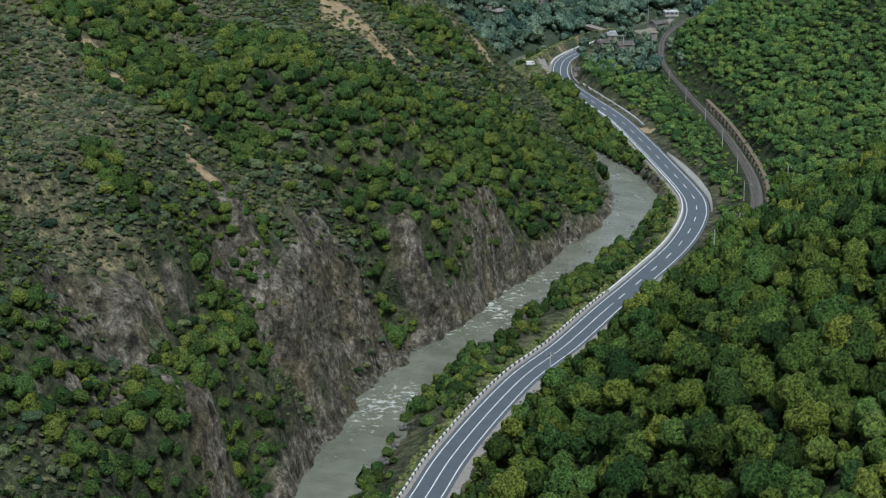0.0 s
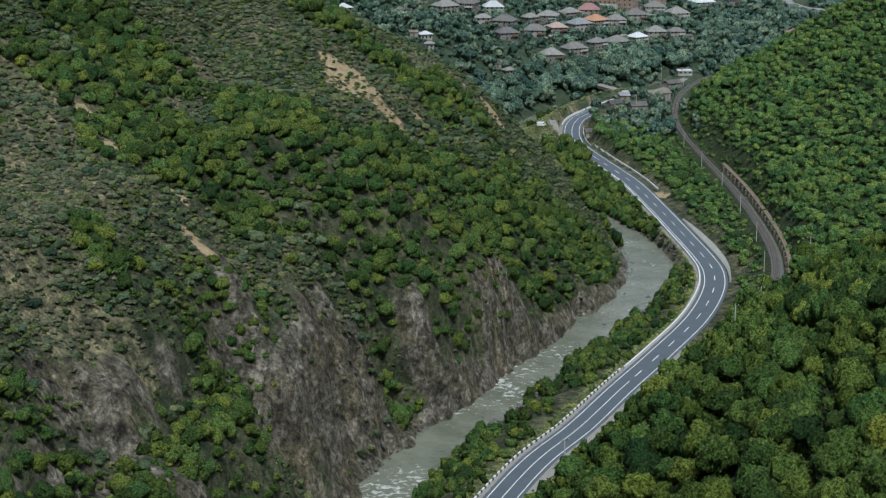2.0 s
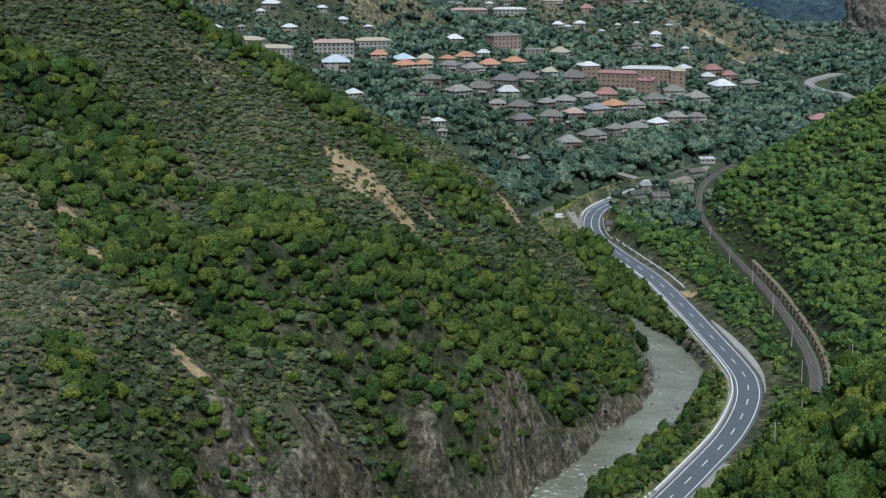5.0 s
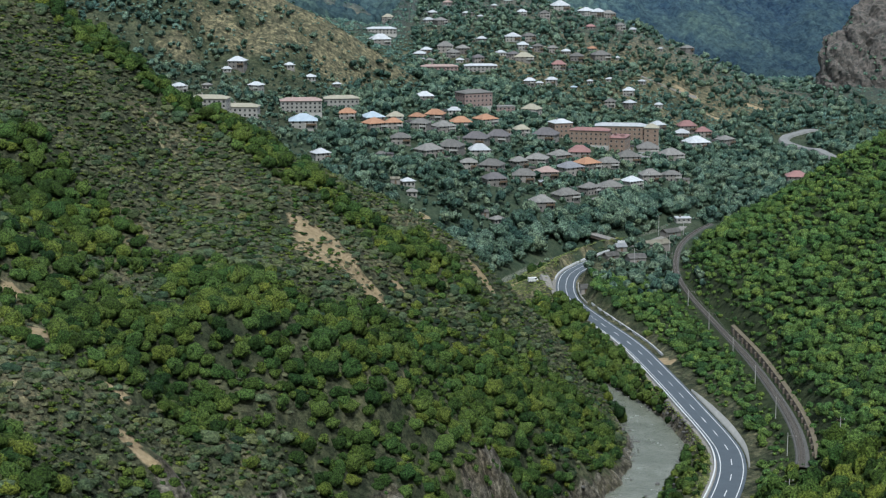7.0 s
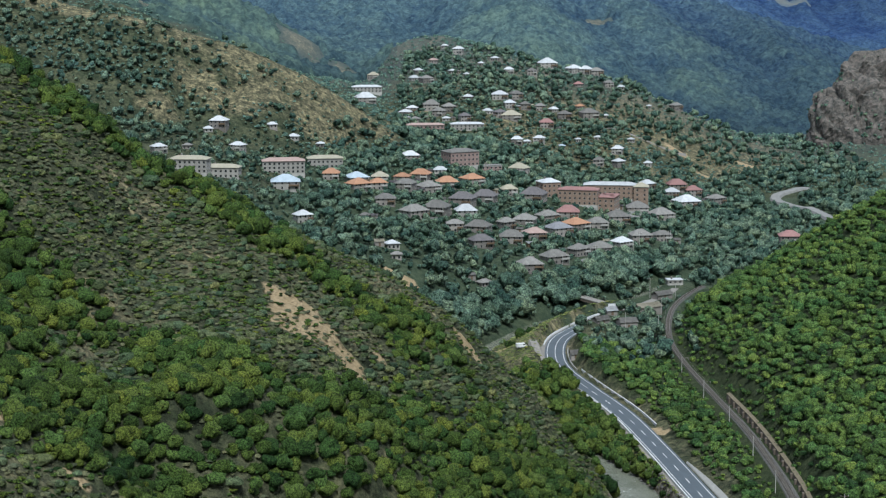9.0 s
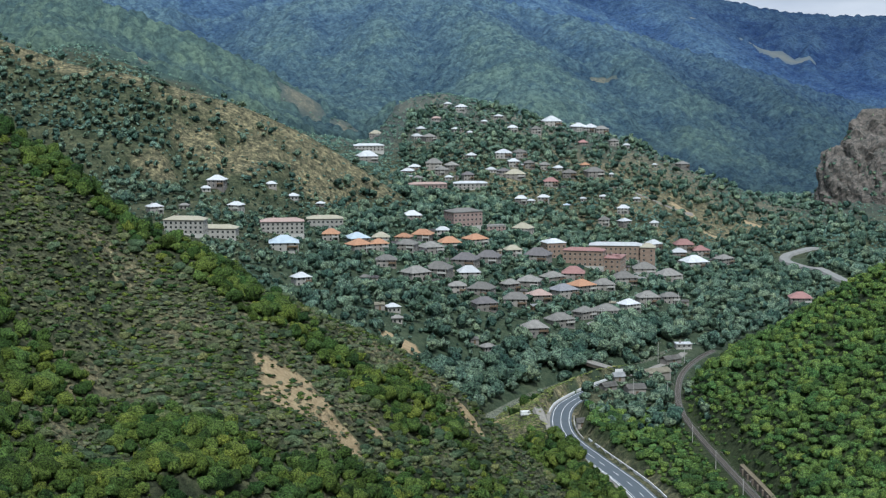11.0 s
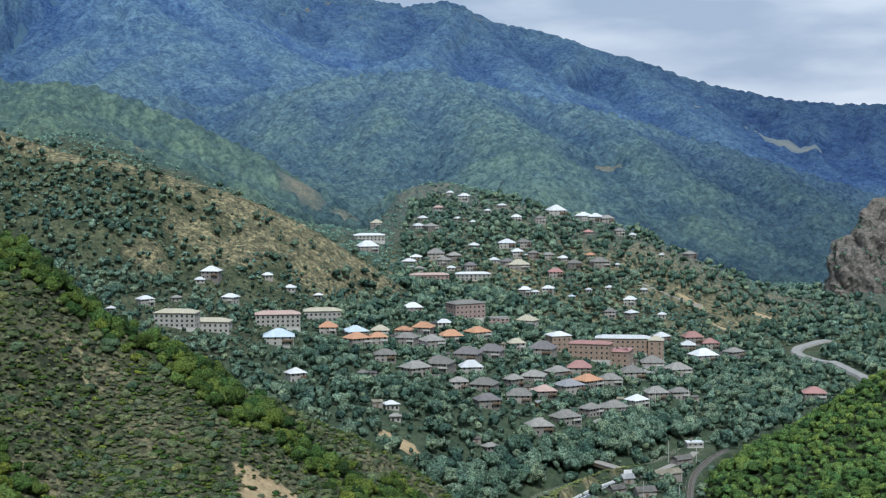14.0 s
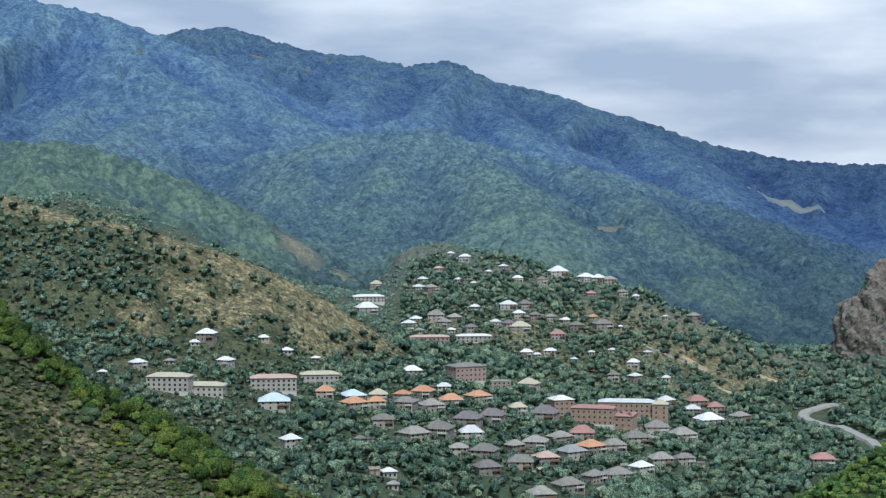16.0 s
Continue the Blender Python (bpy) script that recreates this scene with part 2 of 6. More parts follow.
def canopy_material():
    """Closed green forest from afar; hollows painted shaded, spurs lighter, haze bluer with distance."""
    m, nt, p = nodes_of("mountain_canopy")
    tone_masks = nt.nodes.new("ShaderNodeVertexColor")
    tone_masks.layer_name = "tone_masks"
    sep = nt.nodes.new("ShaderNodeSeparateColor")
    nt.links.new(tone_masks.outputs[0], sep.inputs[0])
    lot = nt.nodes.new("ShaderNodeAttribute")
    lot.attribute_name = "plant"
    # Blue distance haze put into the base colour
    haze_tint = ramp_node(nt, sep.outputs[0], [(0.0, (0.066, 0.108, 0.104)), (0.30, (0.066, 0.116, 0.150)), (0.46, (0.066, 0.118, 0.180)), (0.72, (0.066, 0.126, 0.228)), (1.0, (0.045, 0.086, 0.158))]).outputs[0]
    # Relief shade put into the colour: ridges lighter, hollows darker
    sunken = ramp_node(nt, sep.outputs[1], [(0.25, (1.10, 1.08, 1.0)), (0.6, (0.94, 0.96, 1.0)), (0.95, (0.74, 0.79, 0.88))]).outputs[0]
    each = ramp_node(nt, lot.outputs["Fac"], [(0.0, (0.66, 0.72, 0.82)), (1.0, (1.30, 1.24, 1.12))]).outputs[0]
    broad = ramp_node(nt, noise_node(nt, 0.012, 5.0, 0.65).outputs[0], [(0.35, (0.84, 0.88, 0.95)), (0.65, (1.16, 1.12, 1.0))]).outputs[0]
    # Darker towards the right
    right_tone = ramp_node(nt, sep.outputs[2], [(0.0, (1.0, 1.0, 1.0)), (1.0, (0.60, 0.64, 0.74))]).outputs[0]
    speckle = ramp_node(nt, noise_node(nt, 0.17, 4.0, 0.75).outputs[0], [(0.39, (0.62, 0.65, 0.70)), (0.5, (0.97, 0.97, 0.98)), (0.61, (1.36, 1.33, 1.24))]).outputs[0]
    c = haze_tint
    for layer in (sunken, each, broad, right_tone, speckle):
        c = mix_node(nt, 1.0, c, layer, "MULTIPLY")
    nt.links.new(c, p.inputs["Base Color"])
    p.inputs["Roughness"].default_value = 0.85
    p.inputs["Specular IOR Level"].default_value = 0.05
    bump_node(nt, p, noise_node(nt, 0.3, 3.0, 0.7).outputs[0], 2.5)
    return m


M_CANOPY = canopy_material()
M_BARK = surface("bark", (0.05, 0.038, 0.028), (0.14, 0.11, 0.085), 2.0, 0.95)
M_ASPHALT = surface("asphalt", (0.057, 0.074, 0.090), (0.086, 0.107, 0.128), 0.22, 0.75, 0, 0, 6)
M_PAINT = surface("road_paint", (0.55, 0.56, 0.57), (0.80, 0.80, 0.80), 0.8, 0.7)
M_DARKPAINT = surface("black_paint", (0.025, 0.025, 0.027), (0.06, 0.06, 0.06), 0.8, 0.7)
M_SLEEPER = surface("weathered_sleeper", (0.07, 0.062, 0.054), (0.16, 0.145, 0.13), 1.0, 0.9)
M_CONCRETE = surface("concrete", (0.34, 0.33, 0.31), (0.55, 0.54, 0.51), 0.5, 0.9, 0, 0.02)
M_GRAVEL = surface("gravel", (0.16, 0.15, 0.14), (0.32, 0.30, 0.27), 0.9, 0.95, 0, 0.05)
M_BALLAST = surface("railway_ballast", (0.058, 0.057, 0.053), (0.135, 0.130, 0.121), 0.7, 0.95, 0, 0.08)
M_STEEL = surface("rail_steel", (0.16, 0.13, 0.11), (0.34, 0.31, 0.29), 1.0, 0.45, 0.8)
M_STONE = surface("boulder_stone", (0.05, 0.05, 0.048), (0.16, 0.155, 0.145), 0.8, 0.8, 0, 0.1)
M_CRAG = surface("reddish_crag_rock", (0.036, 0.044, 0.040), (0.21, 0.178, 0.160), 0.24, 0.95, 0, 1.6, 9, 0.11)


# ---- the lie of the land ----
RIVER = [(-104, -520), (-78, 120), (-70, 250), (-55, 340), (-38, 420), (-29.5, 468), (-18, 511), (-7.5, 538), (3, 560), (17.5, 597), (33, 631), (48, 668), (56, 700), (57.5, 722),
         (50.5, 757), (38.5, 792), (25, 832), (11, 890), (0, 940), (5, 974), (17, 1006), (31, 1038), (48, 1064), (67, 1084), (84, 1108),
         (98, 1140), (135, 1190), (195, 1240), (300, 1290), (500, 1380)]
ROAD = [(-82, -520), (-52, 120), (-40, 250), (-26, 355), (-14, 405), (-8, 432), (1, 463), (11, 492), (23, 518), (36, 551), (50, 585), (65, 624), (74, 658),
        (77, 683), (76, 704), (72, 737), (66, 783), (58, 835), (47, 880), (39, 915), (37, 945), (40, 978), (48, 1002), (62, 1030), (80, 1058), (100, 1095), (112, 1135)]
RAIL = [(84, 606), (91, 636), (97, 668), (99.5, 711), (97.8, 780), (93, 840), (88.5, 900), (87.5, 945), (90.5, 985), (97.5, 1028), (110, 1068), (127, 1104), (148, 1150), (185, 1230)]
WATER_Z = -5.0


def polyline(points, step):
    """Points every step metres along a smooth curve through the given ones."""
    p = np.array(points, float)
    p = np.vstack([2 * p[0] - p[1], p, 2 * p[-1] - p[-2]])
    out = []
    for a, b, c, d in zip(p, p[1:], p[2:], p[3:]):
        n = max(2, min(12, int(np.linalg.norm(c - b) / step))) if b[1] < 0 else max(2, int(np.linalg.norm(c - b) / step))
        t = np.linspace(0, 1, n, endpoint=False)[:, None]
        out.append(0.5 * (2 * b + (c - a) * t + (2 * a - 5 * b + 4 * c - d) * t ** 2 + (3 * b - a - 3 * c + d) * t ** 3))
    return np.vstack(out + [p[-2:-1]])


def distance(points, line):
    """Distance from each point to a line, and the side (positive: to the line's right)."""
    best, side = np.full(len(points), 1e9), np.zeros(len(points))
    for a, b in zip(line, line[1:]):
        ab = b - a
        t = np.clip(((points - a) @ ab) / (ab @ ab), 0, 1)
        off = points - a - t[:, None] * ab
        d = np.hypot(off[:, 0], off[:, 1])
        cross = ab[1] * off[:, 0] - ab[0] * off[:, 1]
        near = d < best
        best[near], side[near] = d[near], np.sign(cross[near])
    return best, side


def hash2(i, j, k):
    v = np.sin(i * 127.1 + j * 311.7 + k * 74.7) * 43758.5453
    return v - np.floor(v)


def value_noise(x, y, k=0):
    i, j = np.floor(x), np.floor(y)
    u, v = x - i, y - j
    u, v = u * u * (3 - 2 * u), v * v * (3 - 2 * v)
    a, b = hash2(i, j, k), hash2(i + 1, j, k)
    c, d = hash2(i, j + 1, k), hash2(i + 1, j + 1, k)
    return (a + (b - a) * u) * (1 - v) + (c + (d - c) * u) * v


def fractal(x, y, size, octaves=4, k=0, gain=0.5):
    total, amp, norm = 0, 1.0, 0.0
    for o in range(octaves):
        total = total + amp * (value_noise(x / size + 17.3 * o, y / size - 9.1 * o, k + o) - 0.5)
        norm, amp, size = norm + amp, amp * gain, size / 2.03
    return total / norm * 2


def ridged(x, y, size, octaves=4, k=0):
    total, amp, norm = 0, 1.0, 0.0
    for o in range(octaves):
        total = total + amp * (1 - np.abs(2 * value_noise(x / size + 5.3 * o, y / size + 3.7 * o, k + o) - 1))
        norm, amp, size = norm + amp, amp * 0.5, size / 2.1
    return total / norm


def smooth_min(a, b, k):
    h = np.clip(0.5 + 0.5 * (b - a) / k, 0, 1)
    return b * (1 - h) + a * h - k * h * (1 - h)


def smooth_max(a, b, k):
    return -smooth_min(-a, -b, k)


def tent(x, y, crest, near, far, round_off=12.0, gully=0.0, period=90.0, k=0):
    """A ridge that runs across the view: its crest as (x, y, z), the slopes of the flank before it and behind it, and the gullies worn into it."""
    c = polyline(crest, 12)
    wob = x + 0.25 * period * fractal(x, y, 1.6 * period, 2, k + 3)
    cy, cz = np.interp(x, c[:, 0], c[:, 1]), np.interp(x, c[:, 0], c[:, 2])
    d = y - cy
    fall = np.where(d < 0, near, far) * (np.sqrt(d * d + round_off ** 2) - round_off)
    worn = ridged(wob - 0.22 * y, 0.16 * y, period, 3, k)
    return cz - fall - gully * (1 - worn) * np.clip(np.abs(d) / (1.2 * period), 0, 1)


def spur(x, y, line, flank):
    """A spur that runs down towards the valley along (x, y, z), with flanks that fall away to either side."""
    c = np.array(line, float)
    best = np.full_like(x, -1e9)
    for a, b in zip(c, c[1:]):
        ab = (b - a)[:2]
        s = np.clip(((x - a[0]) * ab[0] + (y - a[1]) * ab[1]) / (ab @ ab), 0, 1)
        d = np.hypot(x - a[0] - s * ab[0], y - a[1] - s * ab[1])
        best = np.maximum(best, a[2] + s * (b[2] - a[2]) - flank * (np.sqrt(d * d + 400) - 20))
    return best


SPURS = [[(-111, 2900, 209), (-113, 2600, 145), (-123, 2400, 95), (-121, 2250, 62)], [(-56, 2900, 212), (28, 2600, 152), (51, 2400, 118), (70, 2200, 72)],
         [(125, 2880, 173), (186, 2650, 130), (223, 2450, 93), (240, 2250, 44)], [(321, 2880, 118), (358, 2700, 92), (390, 2500, 65), (393, 2300, 25)],
         [(-222, 2900, 196), (-231, 2650, 145), (-225, 2450, 104)], [(-509, 3600, 380), (-385, 3400, 288), (-282, 3200, 210), (-198, 3000, 158)]]
SPURS_UP = [[(-639, 3600, 430), (-545, 3400, 326), (-450, 3200, 228), (-379, 3000, 158)], [(-56, 4190, 379), (64, 3900, 252), (139, 3600, 175)],
            [(-449, 2020, 191), (-349, 1850, 153), (-282, 1700, 125)], [(300, 4190, 266), (380, 3900, 190), (420, 3600, 120)], [(-240, 4190, 392), (-150, 3950, 300), (-60, 3700, 215)]]
river_line, road_line, rail_line = polyline(RIVER, 16), polyline(ROAD, 11), polyline(RAIL, 12)


def water_half_width(y):
    return np.interp(y, [400, 480, 540, 600, 660, 720, 757, 800, 1000, 1100], [8.5, 8.2, 7.6, 7.7, 8.0, 8.6, 8.4, 6.6, 4.2, 4.2])


BANK_D = [-30, 0, 4, 10, 22, 30, 42, 55, 70, 100, 140, 240, 600]
BANK_Z = [-8, -5, 12, 29, 44, 55, 65, 76, 80, 95, 124, 185, 300]
CREST_X = [-700, -300, -200, -123, -107, -85, -64, -47, -26, -10, 6, 26, 45, 60]
CREST_Z = [340, 240, 188, 144, 133, 120, 107, 94, 82, 62, 44, 22, 4, -12]


def cleft(y):
    """Wooded clefts that part the buttresses of the cliff."""
    return np.exp(-((y - 458) / 9) ** 2) + np.exp(-((y - 527) / 12) ** 2) + 0.7 * np.exp(-((y - 405) / 8) ** 2) + 0.6 * np.exp(-((y - 625) / 16) ** 2)


def height(x, y):
    """The ground's height."""
    p = np.stack([x, y], -1)
    dr, side = distance(p, river_line)
    droad, roadside = distance(p, road_line)
    drail, railside = distance(p, rail_line)
    d = dr - water_half_width(y)
    # left flank of the gorge: cliffs over the river, then a long spur
    dl = np.where(side < 0, d, -dr)
    soft = np.clip((y - 560) / 90, 0, 1)
    bank = np.interp(dl + (fractal(x, y, 30, 3, 3) * (8 * (1 - soft) + 3) - 7 * cleft(y)) * np.clip(dl / 9, 0.1, 1), BANK_D, BANK_Z)
    low = soft * np.clip((x + 55) / 40, 0, 1)
    bank = bank * (1 - 0.12 * low) - low * 2
    cx, cz = x, np.interp(x, CREST_X, CREST_Z)
    yc = 672 + np.clip(x + 60, 0, 130)
    limit = np.where(y < yc, cz - 0.13 * (yc - y), cz - 0.5 * (y - yc))
    left = smooth_min(bank, limit, 9)
    gully = np.exp(-((x + 78 + 0.15 * (y - 560)) / 11) ** 2)
    left = left - np.where(dl > 8, 5 * gully * np.clip((dl - 8) / 30, 0, 1), 0)
    left = np.where(side < 0, left, -8)
    # right flank: from the road up, then from the railway up
    slope = np.interp(y, [300, 520, 610, 690, 760, 900], [0.64, 0.62, 0.40, 0.42, 0.60, 0.66])
    far_r = np.clip((y - 610) / 60, 0, 1)
    from_road = np.where(roadside > 0, np.maximum(droad - 7, 0), 0)
    from_rail = np.where(railside > 0, np.maximum(drail - 4.0, 0), 0)
    shelf = np.clip(from_road / 16, 0, 1) * 5.6
    near_hill = slope * from_road
    far_hill = shelf + (slope + 0.06) * from_rail + 0.9 * np.minimum(from_rail, 6)
    right = np.where(roadside > 0, near_hill * (1 - far_r) + far_hill * far_r, -8.0)
    right = smooth_min(right, np.interp(x, [60, 75, 105, 160, 260, 500], [13, 38, 63, 86, 128, 217]) - 0.55 * (y - 905), 8)
    # valley floor with the village
    floor = 20 - 0.2 * x + 0.02 * (y - 1100)
    floor = smooth_max(floor, -7 + 0 * x, 8) + 2.2 * fractal(x, y, 60, 3, 11)
    floor = smooth_min(floor, -3.4 + 0.5 * np.maximum(d, 0), 3)
    floor = np.where(y < 860, np.minimum(floor, np.clip(-5 + 0.4 * np.maximum(d, 0), -6, 0.4)), floor)
    z = smooth_max(smooth_max(left, right, 5), floor, 4)
    # the hills beyond
    z = smooth_max(z, tent(x, y, [(-900, 1500, 330), (-420, 1490, 190), (-315, 1480, 152), (-278, 1480, 140), (-240, 1475, 133), (-203, 1470, 123), (-154, 1475, 108),
                                  (-105, 1480, 84), (-75, 1485, 64), (-40, 1490, 40), (0, 1500, 0), (60, 1510, -60)], 0.40, 0.6, 14, 30, 60, 51), 6)
    z = smooth_max(z, tent(x, y, [(-1200, 2000, 420), (-600, 2010, 235), (-449, 2020, 192), (-369, 2020, 184), (-315, 2020, 167), (-235, 2020, 132), (-171, 2020, 102),
                                  (-118, 2020, 72), (-75, 2020, 46), (0, 2030, 0), (60, 2030, -60)], 0.4, 0.6, 14, 75, 90, 61), 8)
    z = smooth_max(z, tent(x, y, [(-260, 2060, -30), (-120, 2060, 50), (-60, 2040, 92), (5, 1990, 92), (72, 1930, 73), (129, 1900, 65), (194, 1900, 36), (253, 1900, 11),
                                  (318, 1900, -14), (450, 1900, -60)], 0.16, 0.5, 20, 8, 70, 71), 8)
    z = smooth_max(z, tent(x, y, [(-1500, 2900, 190), (-668, 2900, 143), (-429, 2900, 143), (-310, 2900, 168), (-222, 2900, 196), (-159, 2900, 208), (-72, 2900, 215),
                                  (-16, 2900, 206), (47, 2900, 190), (205, 2900, 150), (363, 2900, 105), (521, 2900, 56), (900, 2900, -40), (1600, 2900, -90)], 0.27, 0.5, 30, 160, 150, 81), 12)
    z = smooth_max(z, tent(x, y, [(-2600, 3700, 900), (-838, 3600, 476), (-788, 3600, 464), (-639, 3600, 430), (-509, 3600, 380), (-409, 3600, 325), (-240, 3600, 256),
                                  (-140, 3600, 222), (100, 3600, 110), (400, 3600, 0)], 0.33, 0.5, 20, 230, 180, 91), 12)
    sky_crest = [(-2600, 4200, 800), (-900, 4200, 470), (-587, 4200, 453), (-517, 4200, 456), (-446, 4200, 437), (-329, 4200, 402), (-235, 4200, 396), (-177, 4200, 381), (-112, 4200, 378),
                 (-56, 4200, 385), (-13, 4200, 370), (46, 4200, 340), (105, 4200, 331), (186, 4200, 307), (268, 4200, 278), (362, 4200, 255), (456, 4200, 220),
                 (549, 4200, 199), (643, 4200, 179), (748, 4200, 173), (850, 4200, 167), (2600, 4200, 130)]
    z = smooth_max(z, tent(x, y, sky_crest, 0.19, 0.5, 10, 150, 200, 101), 12)
    for line in SPURS + SPURS_UP:
        z = smooth_max(z, spur(x, y, line, 0.42) - 8 + 14 * (ridged(x, y, 70, 3, 131) - 0.5), 12)
    crag = np.exp(-((x - 392) / 70) ** 2 - ((y - 1930) / 60) ** 2)
    z = z + 30 * crag
    # roughness, kept off the road, the rails and the water
    wild = np.clip((np.minimum(droad - 8.5, drail - 4.5)) / 8, 0, 1) * np.clip((d - 1) / 8, 0, 1)
    steep = np.clip(1 - dl / 60, 0, 1) * (side < 0) * (1 - soft)
    z = z + wild * (1.5 * fractal(x, y, 24, 4, 5) + steep * (9 * (ridged(x, y, 22, 4, 8) - 0.55)))
    z = z + wild * np.clip((y - 1300) / 500, 0, 1) * 4 * fractal(x, y, 120, 4, 31)
    w_road = np.clip((9.6 - droad) / 2.2, 0, 1)
    w_rail = np.clip((5.5 - drail) / 2.0, 0, 1) * np.clip((y - 648) / 12, 0, 1)
    z = z * (1 - w_rail) + 6.0 * w_rail
    z = z * (1 - w_road) + (-0.12) * w_road
    bed = np.clip((1.0 - d) / 3.0, 0, 1) * (droad > 6.6)
    return z * (1 - bed) + (WATER_Z - 1.6) * bed


def grow(start, stop, step, rate):
    out = [start]
    while (out[-1] < stop) if stop > start else (out[-1] > stop):
        out.append(out[-1] + (step if stop > start else -step))
        step *= rate
    return out


xs = np.array(sorted(set(grow(-170, -2600, 2.3, 1.05)[1:] + list(np.arange(-170, -90, 2.3)) + list(np.arange(-90, -8, 1.5)) + list(np.arange(-8, 190, 2.3)) + grow(190, 2600, 2.3, 1.05))))
ys = np.array(sorted(set(grow(380, -500, 3, 1.10)[1:] + list(np.arange(380, 590, 1.7)) + list(np.arange(590, 960, 2.5)) + grow(960, 4800, 2.4, 1.0095))))
gx, gy = np.meshgrid(xs, ys)


# ---- the ground ----
def mesh_of(name, verts, faces, material, smooth=True, normals=None):
    """A mesh from arrays of vertices and of three- or four-cornered faces."""
    me = bpy.data.meshes.new(name)
    verts, faces = np.asarray(verts, np.float32), np.asarray(faces, np.int32)
    me.vertices.add(len(verts))
    me.vertices.foreach_set("co", verts.ravel())
    n, k = faces.shape
    me.loops.add(n * k)
    me.loops.foreach_set("vertex_index", faces.ravel())
    me.polygons.add(n)
    me.polygons.foreach_set("loop_start", np.arange(0, n * k, k, dtype=np.int32))
    me.polygons.foreach_set("loop_total", np.full(n, k, np.int32))
    me.polygons.foreach_set("use_smooth", np.full(n, smooth, bool))
    me.update(calc_edges=True)
    me.materials.append(material)
    if normals is not None:
        me.polygons.foreach_set("use_smooth", np.ones(n, bool))
        me.normals_split_custom_set_from_vertices(np.asarray(normals, np.float32))
    return me


def sheet(name, X, Y, Z, material, smooth=True):
    ny, nx = X.shape
    idx = np.arange(nx * ny).reshape(ny, nx)
    quads = np.stack([idx[:-1, :-1], idx[:-1, 1:], idx[1:, 1:], idx[1:, :-1]], -1).reshape(-1, 4)
    return new(name, mesh_of(name, np.stack([X, Y, Z], -1).reshape(-1, 3), quads, material, smooth))


def paint(ob, layer, rgb):
    a = ob.data.color_attributes.new(layer, "FLOAT_COLOR", "POINT")
    a.data.foreach_set("color", (rgb if rgb.shape[1] == 4 else np.concatenate([rgb, np.ones((len(rgb), 1))], 1)).astype(np.float32).ravel())


BARE = [(-49, 616, 6), (-45, 612, 6), (-42, 617, 6), (-31, 612, 4), (-51, 634, 7), (-48, 626, 7.5), (-44, 624, 7), (-41, 630, 5.5), (-46, 638, 6), (-34, 627, 4.5), (-31, 622, 4.5), (-36, 616, 4), (-38, 624, 2.5), (-26, 640, 2.5), (-109, 525, 3.5), (-104, 515, 3.5), (-99, 504, 3.5), (-75, 479, 3), (-72, 477, 3), (-79, 495, 3), (-82, 495, 2.5), (-10, 590, 3), (-2, 715, 5),
        (4, 745, 5), (66, 812, 4), (70, 806, 3), (12, 955, 7), (-38, 1027, 8), (-32, 1025, 8), (-27, 1020, 6), (170, 1700, 14), (190, 1650, 10), (235, 1760, 12)]
DRY = [(25, 982, 12), (36, 1006, 10), (48, 1030, 9), (60, 1052, 8), (8, 940, 14), (20, 925, 10), (2, 965, 14), (15, 903, 10), (-12, 985, 12), (120, 1740, 40), (180, 1760, 60), (240, 1790, 50), (80, 1800, 30), (150, 1690, 40), (210, 1720, 40), (270, 1820, 40), (-123, 526, 14), (-114, 500, 16), (-107, 520, 12), (-100, 500, 10), (-108, 470, 18), (-103, 440, 16), (-97, 455, 14), (-99, 408, 12), (-90, 405, 12), (-80, 413, 9), (-97, 660, 10), (-76, 640, 9), (-91, 586, 8), (-95, 560, 12), (-20, 700, 16), (30, 960, 22), (50, 760, 14), (-307, 1477, 26), (-275, 1472, 22), (-235, 1470, 18), (-197, 1467, 26), (-156, 1462, 28), (-120, 1470, 30), (-89, 1466, 30), (-68, 1474, 24), (-101, 1434, 34), (-140, 1430, 22), (-156, 1405, 24),
       (-182, 1417, 20), (-201, 1365, 16), (178, 1724, 24), (224, 1765, 28), (147, 1818, 20), (269, 1844, 26), (145, 1576, 14), (200, 1690, 20), (-306, 1910, 24), (-293, 1870, 16), (-164, 2003, 26), (-120, 1990, 22), (581, 3815, 60), (545, 3845, 40), (625, 3808, 40), (432, 3897, 25), (156, 2523, 26), (140, 2520, 12)]

# cliff buttresses, and the wooded clefts between them
ROCKS = [(-62, 458, 8), (-66, 478, 6), (-48, 474, 9), (-36, 500, 7), (-61, 467, 8), (-54, 465, 10), (-45, 495, 9), (-40, 504, 8), (-44, 483, 10), (-34, 510, 7), (-51, 461, 8), (-39, 491, 7), (-64, 471, 5), (-86, 384, 7), (-79, 392, 7.5), (-85, 366, 6), (-77, 371, 7), (-76, 404, 7),
         (-70, 422, 6), (-86, 351, 6), (-63, 385, 7), (-23, 543, 6), (-20, 543, 6), (1, 592, 7), (5, 598, 6), (-2, 578, 6), (-2, 601, 6), (39, 715, 5), (-58, 448, 8)]
WOODED_CLEFTS = [(-65, 421, 7), (-61, 415, 8), (-67, 393, 4), (-57, 425, 7), (-68, 372, 4), (-90, 365, 3), (-14, 550, 6), (-26, 527, 4), (-64, 440, 5)]


def spots(x, y, where, wobble):
    out = np.zeros_like(x)
    for sx, sy, r in where:
        d = np.hypot(x - sx, (y - sy)) / r + wobble
        out = np.maximum(out, np.clip(1.35 - d, 0, 1))
    return out


